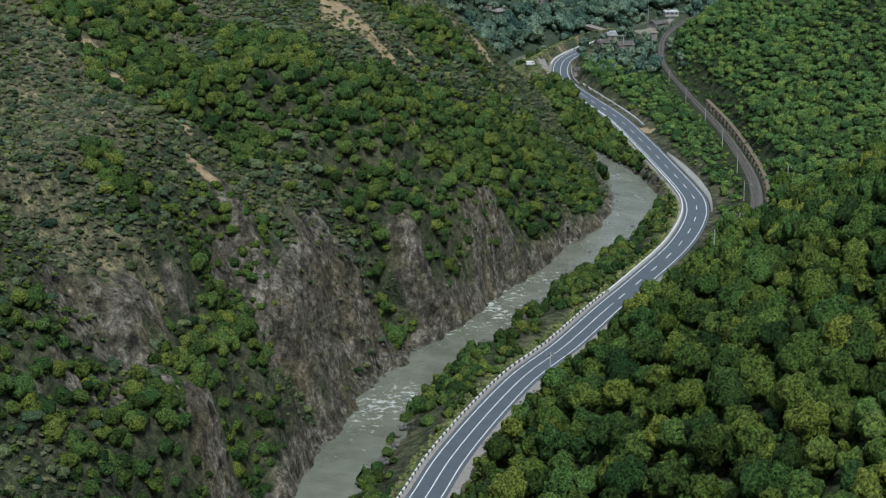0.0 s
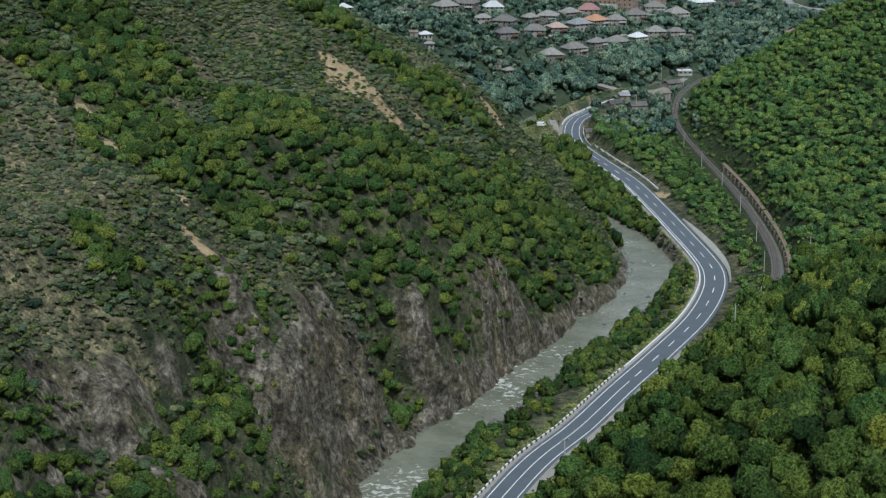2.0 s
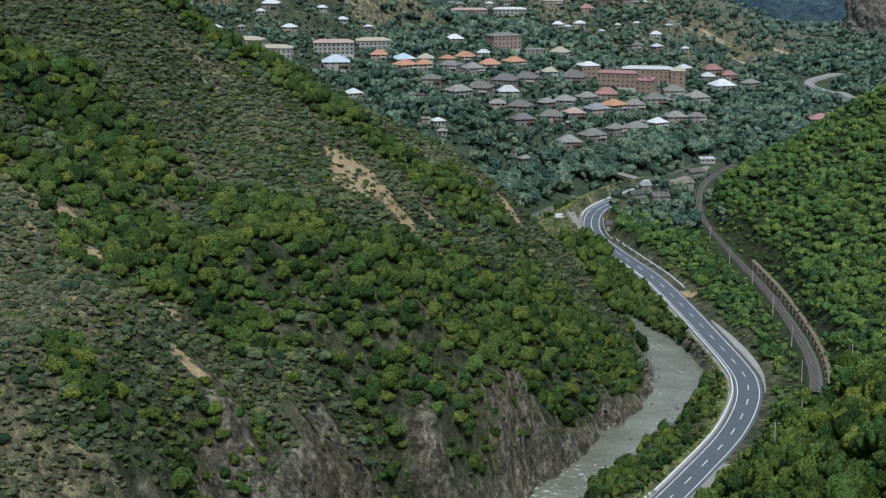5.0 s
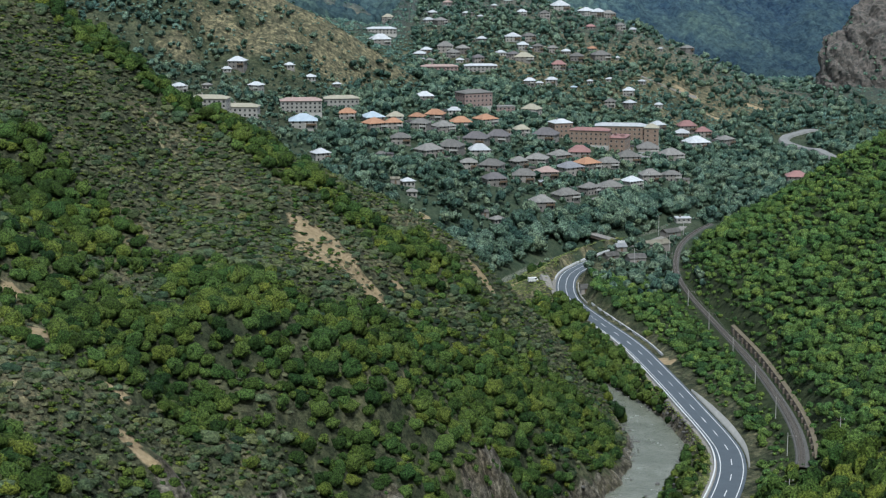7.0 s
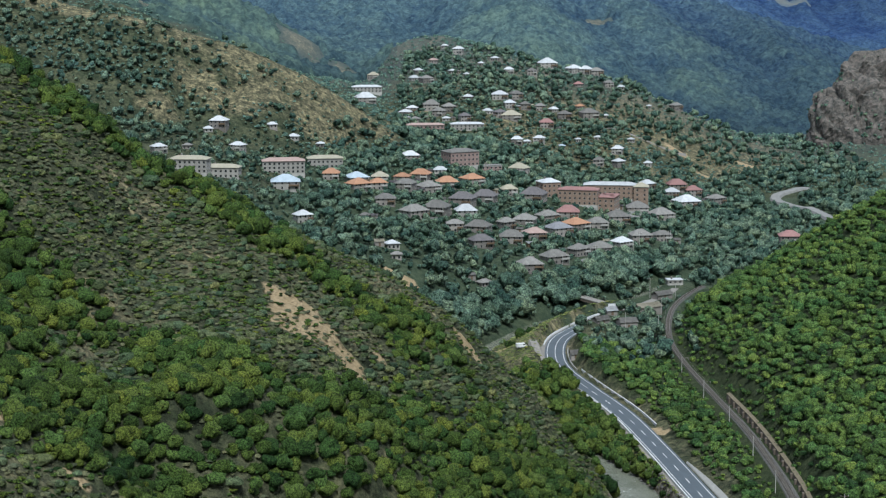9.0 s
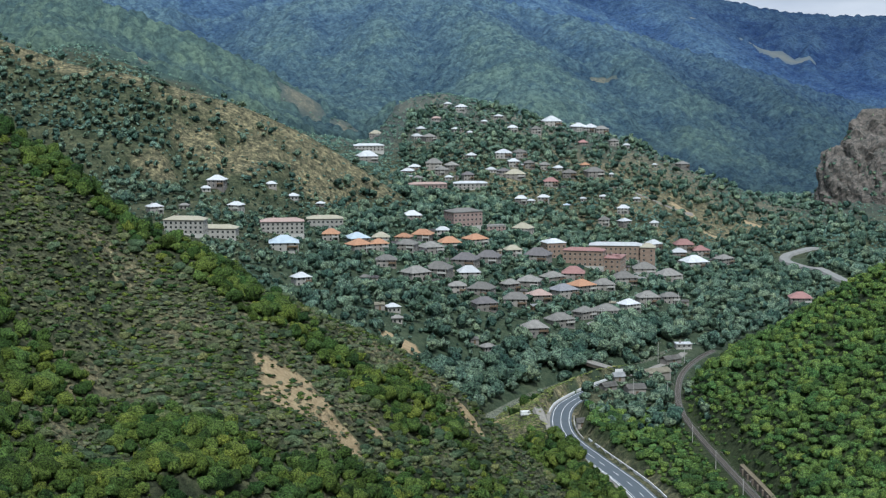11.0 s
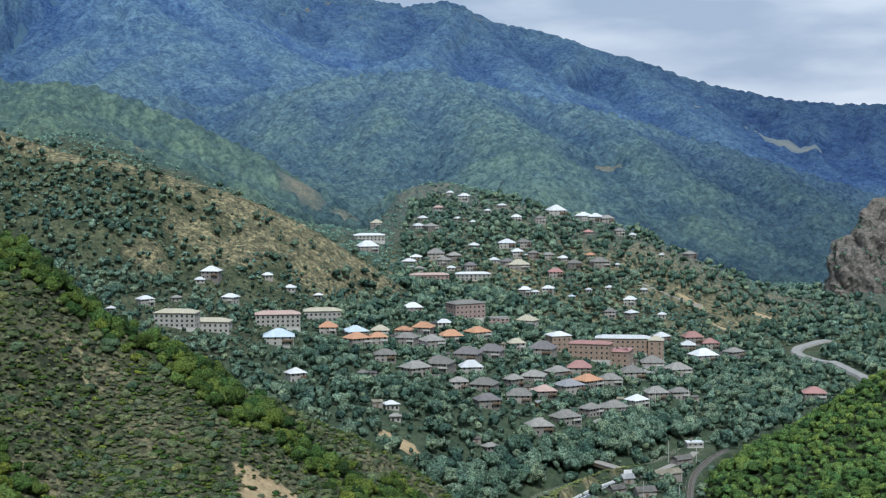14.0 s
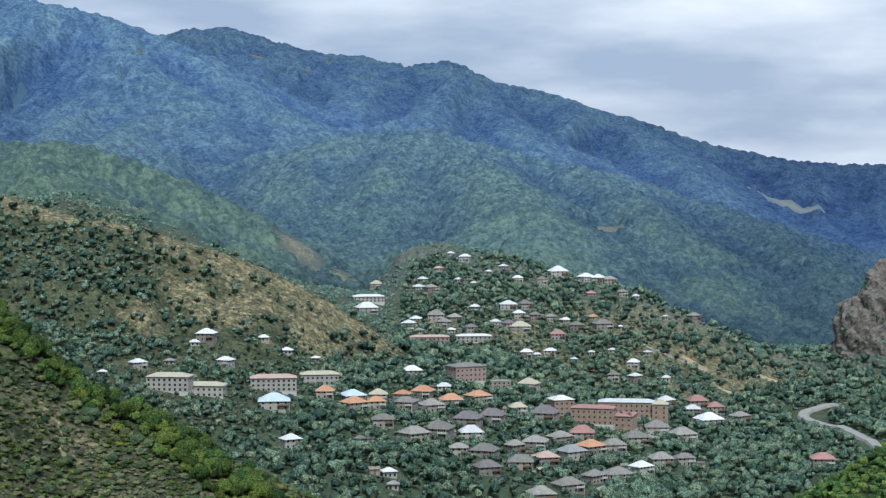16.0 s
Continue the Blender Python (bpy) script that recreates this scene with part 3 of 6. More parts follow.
def ground_cover(x, y, z, steep):
    """How rocky, how dry and how bare the ground is."""
    dr, side = distance(np.stack([x, y], -1), river_line)
    d = dr - water_half_width(y)
    wob = 0.5 * fractal(x, y, 9, 3, 61)
    cliff = (side < 0) & (y < 660)
    patches = fractal(x, y, 34, 3, 77)
    rock = np.where(cliff, np.where(y > 515, 0.3, 0.6) * np.clip((steep - 1.1) / 0.9, 0, 0.55) * np.clip(1.25 - d / 62, 0, 1) * np.clip(0.8 + 0.9 * patches - 1.3 * cleft(y), 0, 1), 0)
    rock = np.maximum(rock, np.where(cliff, 1.2 * spots(x, y, ROCKS, 0.9 * wob) - 1.4 * spots(x, y, WOODED_CLEFTS, wob), 0))
    rock = np.maximum(rock, np.where((d > -2) & (d < 3.0) & (y < 800), 0.75, 0))
    rock = np.maximum(rock, np.where(y > 3300, np.clip((ridged(x, y, 90, 3, 88) - 0.80) * 5, 0, 1) * np.clip((z - 230) / 120, 0, 1), 0))
    dry = np.maximum(spots(x, y, DRY, 0.7 * wob), np.clip(0.10 + 0.7 * patches, 0, 1) * np.where((side < 0) & (y < 760), 1.0, np.where(y < 2060, 0.3, 0.0)))
    dry = np.maximum(dry, np.clip(np.interp(x, [40, 200], [0.22, 0.58]) + 0.9 * fractal(x, y, 40, 3, 78), 0, 0.9) * (x > -70) * (x < 340) * (y > 1540) * (y < 2040) * (z > -4))
    droad = distance(np.stack([x, y], -1), road_line)[0]
    dry = np.maximum(dry, 0.36 * (droad < 10.5) * (y < 1000))
    bare = spots(x, y, BARE, wob)
    return np.clip(np.stack([rock, dry, bare], -1), 0, 1)


gz = height(gx.ravel(), gy.ravel()).reshape(gx.shape)
grad_y, grad_x = np.gradient(gz, ys, xs)
steepness = np.hypot(grad_x, grad_y)
g_cover = ground_cover(gx.ravel(), gy.ravel(), gz.ravel(), steepness.ravel())
# crags: the cliff faces lean and break sideways
rocky = g_cover[:, 0].reshape(gx.shape) * (gy < 700)
jut = (5.5 * (ridged(gx * 0.6 + gz * 0.35, gy * 0.9 - gz * 0.3, 17, 5, 15) - 0.55) + 2.6 * (ridged(gx + gz * 0.2, gy - gz * 0.15, 6, 3, 19) - 0.5)) * np.clip(rocky * 1.6, 0, 1)
sunk = 9 * np.clip((gy - 2100) / 60, 0, 1) * (1 - np.clip(2.5 * g_cover.max(axis=1), 0, 1)).reshape(gx.shape)
hills = sheet("ground", gx + jut, gy - 0.7 * jut, gz - sunk, M_GROUND)
wooded = np.maximum(np.clip((gy.ravel() - 2060) / 60, 0, 1), (gy.ravel() > 1830) * (gx.ravel() < -75 - 0.45 * np.clip(2020 - gy.ravel(), 0, 300)) * (gz.ravel() > 25)) * (1 - g_cover[:, 1]) * (1 - g_cover[:, 2])
_, g_side = distance(np.stack([gx.ravel(), gy.ravel()], -1), road_line)
wooded = np.maximum(wooded, np.where((g_side > 0) & (gy.ravel() < 960) & (gz.ravel() > 3), 0.8, 0))
wooded = np.maximum(wooded, np.clip((gy.ravel() - 960) / 60, 0, 1) * np.where((gy.ravel() > 1560) | (gz.ravel() > 45), 0.2, 0.75) * (1 - np.clip(1.6 * g_cover[:, 1], 0, 1)))
# Haze by distance, for the ground's colour
far_haze = np.clip((gy.ravel() - 1750) / 350, 0, 0.5) + np.clip((gy.ravel() - 3000) / 800, 0, 0.5)
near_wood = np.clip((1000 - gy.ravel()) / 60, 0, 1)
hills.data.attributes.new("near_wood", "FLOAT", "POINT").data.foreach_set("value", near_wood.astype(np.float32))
hills.data.attributes.new("far_haze", "FLOAT", "POINT").data.foreach_set("value", far_haze.astype(np.float32))
paint(hills, "cover", np.concatenate([g_cover, wooded[:, None]], 1))
tagged(hills, "steep green and brown hillsides with grey cliffs and a valley floor", "ground", kind="structure")


def strip(name, line, offsets, heights, material, smooth=False):
    """A long mesh that follows a line, with the given cross-section."""
    t = np.gradient(line, axis=0)
    t /= np.linalg.norm(t, axis=1)[:, None]
    n = np.stack([t[:, 1], -t[:, 0]], -1)
    o = np.asarray(offsets, float)
    q = line[:, None] + n[:, None] * o[None, :, None]
    z = np.broadcast_to(np.asarray(heights, float), q.shape[:2])
    return sheet(name, q[..., 0], q[..., 1], z, material, smooth)


wl_fine = polyline(RIVER, 3)
w_off = np.linspace(-1, 1, 13)
w_tan = np.gradient(wl_fine, axis=0)
w_tan /= np.linalg.norm(w_tan, axis=1)[:, None]
w_half = (water_half_width(wl_fine[:, 1]) + 4)[:, None]
w_q = wl_fine[:, None] + np.stack([w_tan[:, 1], -w_tan[:, 0]], -1)[:, None] * (w_off[None, :] * w_half)[..., None]
w_z = WATER_Z + 0.14 * fractal(w_q[..., 0], w_q[..., 1], 5, 3, 91)
river = sheet("river", w_q[..., 0], w_q[..., 1], w_z, M_WATER)
qx, qy = w_q[..., 0].ravel(), w_q[..., 1].ravel()
rapid = np.clip(1.0 - np.abs(qy - 575) / 75, 0, 1) * 0.55 + np.clip(1 - np.hypot(qx - 55, qy - 668) / 30, 0, 1) * 0.35 + np.clip(1 - np.abs(qy - 470) / 50, 0, 1) * 0.35
rapid = np.clip(1.15 * rapid + 0.6 * fractal(qx, qy, 14, 3, 93), 0, 1)
paint(river, "rapids", np.repeat(rapid[:, None], 3, 1))
tagged(river, "grey-green silty river with white rapids", "river", kind="structure")


# ---- where the houses stand: place, width, roof ----
FRONT_ROWS = [(31, 1097, 11.0, 'g'), (45, 1130, 11.4, 'g'), (60, 1168, 9.1, 'g'), (73, 1179, 12.5, 'g'), (89, 1232, 9.1, 'w'), (104, 1273, 11.2, 'g'), (119, 1293, 9.6, 'g'), (6, 1123, 10.3, 'd'), (23, 1165, 11.2, 'g'), (37, 1197, 11.0, 'p'), (52, 1233, 11.9, 's'), (64, 1265, 11.7, 'o'), (79, 1291, 11.4, 'g'), (62, 1311, 12.2, 'r'), (48, 1285, 11.3, 'g'), (33, 1246, 11.5, 'g'), (21, 1211, 7.8, 'g'), (95, 1335, 13.1, 'g'), (113, 1394, 13.0, 'g'), (128, 1386, 13.0, 'g'), (155, 1474, 14.6, 'w'), (155, 1542, 11.7, 'r'), (167, 1540, 10.9, 'r'), (148, 1509, 9.3, 'w'), (180, 1510, 10.7, 'g'), (130, 1514, 8.6, 'w')]
MIDDLE_ROWS = [(5, 1172, 11.3, 'g'), (-8, 1160, 8.0, 'g'), (-31, 1182, 11.4, 'g'), (-19, 1215, 12.3, 'g'), (-4, 1275, 12.9, 'd'), (10, 1305, 12.1, 'd'), (-2, 1233, 10.8, 'w'), (-48, 1206, 10.0, 'g'), (-57, 1157, 4.2, 'g'), (-83, 1265, 8.8, 'o'), (-68, 1269, 11.1, 'b'), (-66, 1251, 11.0, 'o'), (-55, 1296, 9.0, 't'), (-55, 1269, 8.8, 'o'), (-42, 1321, 8.6, 'o'), (-31, 1348, 10.6, 'o'), (-39, 1288, 10.1, 'g'), (-25, 1297, 11.4, 'g'), (-14, 1333, 11.7, 'o'), (2, 1381, 11.6, 'o'), (-19, 1384, 7.1, 'w'), (-104, 1194, 14.3, 'b'), (-39, 1072, 5.8, 'w'), (-86, 1098, 7.5, 'w'), (7, 1058, 5.8, 'g'), (-40, 1424, 10.6, 'w'), (26, 1362, 8.9, 't'), (42, 1358, 13.9, 'd'), (204, 1329, 11.9, 'r'), (-36, 1050, 4.3, 'g')]
HILL_HOUSES = [(0, 1758, 6.5, 'w'), (16, 1703, 6.6, 'w'), (-47, 1727, 7.9, 'w'), (-52, 1708, 8.6, 'w'), (-43, 1678, 6.1, 'g'), (-31, 1730, 11.9, 'g'), (-24, 1700, 8.6, 'g'), (-16, 1712, 9.4, 'g'), (-18, 1682, 5.4, 'w'), (-3, 1670, 7.6, 'd'), (27, 1755, 12.1, 'w'), (41, 1767, 8.9, 'g'), (35, 1736, 8.0, 'w'), (48, 1739, 7.2, 'g'), (61, 1747, 7.2, 'g'), (73, 1756, 6.5, 'w'), (35, 1688, 14.6, 't'), (26, 1691, 8.5, 'd'), (64, 1689, 10.1, 'r'), (-45, 1861, 6.4, 'w'), (-48, 1834, 6.8, 'w'), (-37, 1825, 9.2, 'g'), (-14, 1861, 5.2, 'w'), (-9, 1937, 8.1, 'w'), (-22, 1955, 5.4, 'w')]
UPPER_HOUSES = [(-1, 1843, 4.2, 'w'), (25, 1904, 6.2, 'w'), (37, 1861, 7.7, 'w'), (58, 1866, 7.8, 'g'), (74, 1914, 14.6, 'w'), (-32, 1904, 6.6, 'p'), (12, 1886, 4.4, 'w'), (98, 1904, 11.5, 'w'), (109, 1903, 9.7, 'w'), (119, 1902, 10.5, 'g'), (112, 1912, 6.5, 'w'), (99, 1846, 6.8, 'r'), (127, 1859, 6.9, 'g'), (139, 1867, 5.2, 'w'), (190, 1876, 9.2, 'g'), (161, 1831, 3.4, 'w'), (96, 1770, 6.5, 'o'), (81, 1731, 10.3, 'g'), (102, 1739, 12.8, 'g'), (116, 1738, 3.6, 'w'), (104, 1656, 5.3, 'w'), (38, 1617, 7.4, 'w'), (46, 1626, 4.5, 'w'), (56, 1634, 7.5, 'w'), (74, 1633, 4.1, 'b'), (88, 1654, 3.8, 'w'), (130, 1654, 4.6, 'w'), (116, 1609, 7.4, 'w'), (114, 1572, 7.2, 'w'), (138, 1591, 5.1, 'w'), (36, 1484, 11.4, 't'), (99, 1574, 7.2, 'g'), (-91, 1970, 9.2, 't')]
WEST_HOUSES = [(-162, 1360, 9.8, 'w'), (-168, 1353, 4.9, 'w'), (-145, 1319, 7.1, 'w'), (-116, 1386, 6.2, 'w'), (-130, 1385, 5.0, 'w'), (-182, 1238, 7.2, 'w'), (-170, 1273, 4.6, 'g'), (-194, 1202, 3.7, 'w'), (-88, 1762, 14.6, 'w'), (-99, 1396, 4.4, 'w')]


# ---- plants ----
def cube_ball(n):
    """A ball of quads."""
    verts, faces = [], []
    for axis in range(3):
        for s in (-1, 1):
            base = len(verts)
            for i in range(n + 1):
                for j in range(n + 1):
                    v = [0, 0, 0]
                    v[axis], v[(axis + 1) % 3], v[(axis + 2) % 3] = s, (2 * i / n - 1), s * (2 * j / n - 1)
                    v = np.array(v, float)
                    verts.append(v / np.linalg.norm(v))
            for i in range(n):
                for j in range(n):
                    a = base + i * (n + 1) + j
                    faces.append((a, a + n + 1, a + n + 2, a + 1))
    verts, back = np.unique(np.round(np.array(verts), 5), axis=0, return_inverse=True)
    return verts, back.reshape(-1)[np.array(faces)]


def crown(rng, n, tufts, size, lumps=9, squash=0.9, ragged=0.28, foot=-0.35, grain=0.05, fine=1.0):
    """One crown of about unit radius: rounded lumps of foliage that meet in creases, with small tufts of leaves over them. Returns vertices, quads and normals."""
    c = rng.normal(size=(lumps, 3))
    c[:, 2] = np.abs(c[:, 2]) * 0.9 - 0.15
    c *= (rng.uniform(0.40, 0.68, lumps) / np.linalg.norm(c, axis=1))[:, None]
    rad = fine * rng.uniform(0.30, 0.50, lumps)
    c[0], rad[0] = (0, 0, 0), 0.58

    def reach(v):
        b = v @ c.T
        disc = b * b - np.sum(c * c, axis=1) + rad ** 2
        far = np.where(disc > 0, b + np.sqrt(np.maximum(disc, 0)), 0)
        return far.max(axis=1), far.argmax(axis=1)

    cv, cf = cube_ball(n)
    cf = cf[np.max(cv[cf][:, :, 2], axis=1) > foot]
    used, cf = np.unique(cf, return_inverse=True)
    cv, cf = cv[used], cf.reshape(-1, 4)
    far, which = reach(cv)
    shell = cv * (far * 0.95)[:, None]
    out = shell - c[which]
    shell = shell + grain * rng.normal(size=shell.shape)
    d = rng.normal(size=(tufts, 3))
    d[:, 2] = d[:, 2] * 0.9 + 0.35
    d /= np.linalg.norm(d, axis=1)[:, None]
    far, which = reach(d)
    centre = d * (far * rng.uniform(0.93, 1.08, tufts))[:, None]
    face = centre - c[which]
    face /= np.maximum(np.linalg.norm(face, axis=1), 0.05)[:, None]
    nrm = face + ragged * rng.normal(size=(tufts, 3)) + [0, -0.12, 0.12]
    nrm /= np.linalg.norm(nrm, axis=1)[:, None]
    u = np.cross(nrm, rng.normal(size=(tufts, 3)))
    u /= np.linalg.norm(u, axis=1)[:, None]
    w = np.cross(nrm, u)
    s = size * rng.uniform(0.6, 1.35, tufts)[:, None]
    k = rng.uniform(0.45, 1.0, (tufts, 4, 1))
    corners = np.stack([centre + k[:, 0] * s * u, centre + k[:, 1] * s * w, centre - k[:, 2] * s * u, centre - k[:, 3] * s * w], 1)
    verts = np.concatenate([shell, corners.reshape(-1, 3)])
    verts[:, 2] *= squash
    faces = np.concatenate([cf, len(shell) + np.arange(tufts * 4).reshape(-1, 4)])
    normals = np.concatenate([out, np.repeat(face + 0.28 * rng.normal(size=(tufts, 3)), 4, axis=0)])
    normals /= np.maximum(np.linalg.norm(normals, axis=1), 0.05)[:, None]
    return verts, faces, normals


def scatter(name, templates, where, radius, tall, rng, material, smooth=False, lie=0.0):
    """One mesh of many plants: each a turned and stretched crown, set on the ground."""
    n = len(where)
    # low growth turns its leaves with the slope that it covers
    e = 3.0 if np.median(where[:, 1]) < 1000 else 12.0
    if lie:
        fall_x = (height(where[:, 0] + e, where[:, 1]) - height(where[:, 0] - e, where[:, 1])) / (2 * e)
        fall_y = (height(where[:, 0], where[:, 1] + e) - height(where[:, 0], where[:, 1] - e)) / (2 * e)
        slope_n = lie * np.stack([-fall_x, -fall_y, np.ones(n)], -1) / np.sqrt(1 + fall_x ** 2 + fall_y ** 2)[:, None]
    else:
        slope_n = np.zeros((n, 3))
    pick = rng.integers(0, len(templates), n)
    all_v, all_f, all_p, all_n, base = [], [], [], [], 0
    for i, (tv, tf, tn) in enumerate(templates):
        m = np.where(pick == i)[0]
        if not len(m):
            continue
        a = rng.uniform(0, 2 * np.pi, len(m))
        c, s = np.cos(a)[:, None], np.sin(a)[:, None]
        sx = radius[m][:, None] * rng.uniform(0.85, 1.15, (len(m), 1))
        sy = radius[m][:, None] * rng.uniform(0.85, 1.15, (len(m), 1))
        x, y = tv[None, :, 0] * sx, tv[None, :, 1] * sy
        z = tv[None, :, 2] * tall[m][:, None]
        v = np.stack([x * c - y * s, x * s + y * c, z], -1) + where[m][:, None]
        f = tf[None] + base + (np.arange(len(m)) * len(tv))[:, None, None]
        all_n.append(np.stack([tn[None, :, 0] * c - tn[None, :, 1] * s, tn[None, :, 0] * s + tn[None, :, 1] * c, np.repeat(tn[None, :, 2], len(m), 0)], -1) + slope_n[m][:, None])
        all_n[-1] = (all_n[-1] / np.linalg.norm(all_n[-1], axis=-1, keepdims=True)).reshape(-1, 3)
        all_v.append(v.reshape(-1, 3))
        all_f.append(f.reshape(-1, 4))
        all_p.append(np.repeat(rng.uniform(0, 1, len(m)), len(tv)))
        base += len(m) * len(tv)
    me = mesh_of(name, np.concatenate(all_v), np.concatenate(all_f), material, smooth, np.concatenate(all_n))
    me.attributes.new("plant", "FLOAT", "POINT").data.foreach_set("value", np.concatenate(all_p).astype(np.float32))
    return new(name, me)


def spread(rng, x0, x1, y0, y1, spacing, keep):
    """Points on a jittered lattice, on the ground; keep(x, y) gives the chance that one is kept."""
    u, v = np.meshgrid(np.arange(x0, x1, spacing), np.arange(y0, y1, spacing))
    u = u.ravel() + rng.uniform(-0.5, 0.5, u.size) * spacing * 1.1
    v = v.ravel() + rng.uniform(-0.5, 0.5, v.size) * spacing * 1.1
    m = (np.abs(u + 0.02 * v) < 0.265 * v + 14)
    u, v = u[m], v[m]
    m = rng.uniform(size=len(u)) < keep(u, v)
    u, v = u[m], v[m]
    return np.stack([u, v, height(u, v)], -1)


HOUSE_SPOTS = [(x, y + 0.35 * w, 0.62 * w + 1.2) for rows_ in (FRONT_ROWS, MIDDLE_ROWS, HILL_HOUSES, UPPER_HOUSES, WEST_HOUSES) for x, y, w, _ in rows_]
HOUSE_SPOTS += [(x, y - 0.45 * w, 0.45 * w + 0.5) for rows_ in (FRONT_ROWS, MIDDLE_ROWS, HILL_HOUSES, UPPER_HOUSES, WEST_HOUSES) for x, y, w, _ in rows_]
HOUSE_SPOTS += [(-111, 1258, 10.8), (-91, 1324, 10.1), (-157, 1188, 10.1), (-140, 1199, 8.6), (-6, 1450, 11.5), (15, 1460, 7.2), (72, 1366, 12.2), (92, 1370, 10.8), (98, 1438, 14.4), (119, 1434, 7.2),
                (53, 1386, 9), (-90, 1824, 11.5), (-34, 1632, 11.5), (-1, 1640, 10.8), (109, 1130, 8), (72, 990, 7), (60, 988, 5), (86, 1042, 9), (98, 1086, 7), (66, 1008, 4), (70, 1046, 8),
                (106, 1390, 10.1), (22, 934, 7), (27, 925, 6), (45, 932, 3), (66, 1066, 10.1)]


VILLAGE_STREET = [(52, 1086), (53, 1100), (55, 1120), (57, 1136), (63, 1158), (80, 1186), (97, 1202), (125, 1228), (150, 1262)]
FAR_ROAD = [(262, 1606), (250, 1592), (235, 1572), (229, 1540), (237, 1508), (246, 1480), (250, 1430), (250, 1376), (262, 1310), (285, 1250)]


def clear_of(x, y, road=7.5, rail=5.5, water=2.5):
    p = np.stack([x, y], -1)
    dr, side = distance(p, river_line)
    droad, rs = distance(p, road_line)
    drail, _ = distance(p, rail_line)
    ok = (dr > water_half_width(y) + water) & (droad > road) & ((drail > np.where(y > 860, 0.72 * rail, rail)) | (y < 655) | (y > 1092))
    ok &= (distance(p, np.array(FAR_ROAD, float))[0] > 10) & (distance(p, np.array(FAR_ROAD, float) - [0, 22])[0] > 12)
    ok &= (distance(p, np.array(VILLAGE_STREET, float))[0] > 5) | (y < 1128)
    meadow = (side > 0) & (rs < 0) & (y > 905) & (y < 1075)
    ok &= ~meadow | (hash2(np.floor(x), np.floor(y), 5) < 0.10)
    for hx, hy, r in HOUSE_SPOTS:
        ok &= np.hypot(x - hx, y - hy) > r
    return ok, side, rs, dr - water_half_width(y), droad, drail


def cover_at(p):
    e = 1.5
    gx_ = (height(p[:, 0] + e, p[:, 1]) - height(p[:, 0] - e, p[:, 1])) / (2 * e)
    gy_ = (height(p[:, 0], p[:, 1] + e) - height(p[:, 0], p[:, 1] - e)) / (2 * e)
    return ground_cover(p[:, 0], p[:, 1], p[:, 2], np.hypot(gx_, gy_))


veg = np.random.default_rng(5)
T_TREE = [crown(veg, 6, 110, 0.075, 30, fine=0.72) for _ in range(8)]
T_MID = [crown(veg, 3, 26, 0.12, 12, fine=0.85) for _ in range(7)]
T_SHRUB = [crown(veg, 3, 26, 0.12, 12, fine=0.85) for _ in range(8)]
T_BUSH = [crown(veg, 2, 0, 0.22, 5, 0.9, 0.3, 0.1, 0.1) for _ in range(6)]
T_LOW = [crown(veg, 3, 7, 0.13, 14, 1.0, grain=0.07, fine=0.8) for _ in range(6)]
T_FAR = [crown(veg, 2, 4, 0.16, 8, 1.0, grain=0.09) for _ in range(6)]
T_OPEN = [crown(veg, 2, 16, 0.17, 8, 0.9, 0.35, -0.1, 0.09) for _ in range(7)]
T_CLUMP = [crown(veg, 2, 3, 0.24, 6, 0.9, 0.4, 0.1, 0.12) for _ in range(6)]


# left flank: shrubs thick in the green belts, thin on dry ground, few on the rock
def left_keep(x, y):
    ok, side, rs, d, *_ = clear_of(x, y)
    yc = 672 + np.clip(x + 60, 0, 130)
    return ok * (side < 0) * (y < yc + 22) * 1.0


GREEN_BELTS = [([(-140, 580), (-120, 580), (-101, 573), (-83, 577), (-68, 570)], 13), ([(-103, 540), (-90, 525), (-77, 536), (-66, 550), (-53, 556), (-41, 556), (-28, 556), (-18, 560)], 20),
               ([(-100, 500), (-85, 503), (-68, 508)], 10), ([(-24, 575), (-10, 605), (8, 640), (28, 690)], 19), ([(-130, 534), (-112, 535), (-98, 540)], 8),
               ([(-160, 690), (-105, 684), (-72, 678), (-53, 672), (-38, 672), (-24, 662), (-12, 690)], 11), ([(-62, 470), (-61, 416), (-64, 380), (-70, 340)], 11), ([(-82, 429), (-90, 440)], 7), ([(-15, 520), (-30, 530)], 9),
               ([(-100, 330), (-88, 352), (-84, 372)], 9)]


def green_belt(x, y):
    """How deep in one of the wooded bands of the left slope."""
    q = np.stack([x, y], -1)
    out = np.full(len(x), -1.0)
    for line, half in GREEN_BELTS:
        out = np.maximum(out, 1 - distance(q, np.array(line, float))[0] / (1.35 * half))
    return out + 0.55 * fractal(x, y, 17, 3, 120)


p = spread(veg, -230, 62, 290, 800, 2.6, left_keep)
cv = cover_at(p)
gb = green_belt(p[:, 0], p[:, 1])
m = veg.uniform(size=len(p)) < np.clip(0.80 + 0.8 * gb - 0.5 * cv[:, 1], 0.30, 0.98) * np.clip(1.1 - 1.15 * cv[:, 0] * (gb < 0.3) - 1.6 * cv[:, 2], 0.07, 1)
p, gb, rocky_at = p[m], gb[m], np.clip(cv[m, 0], 0, 1)
r = veg.uniform(0.8, 2.3, len(p)) ** 1.1 * (0.75 + 0.75 * np.clip(gb, 0, 0.9)) * (1 - 0.4 * rocky_at)
tall = r * veg.uniform(0.9, 1.35, len(p))
belt = gb + veg.uniform(-0.15, 0.15, len(p)) > 0.28
lift = np.stack([0 * r, 0 * r, 0.45 * tall], -1)
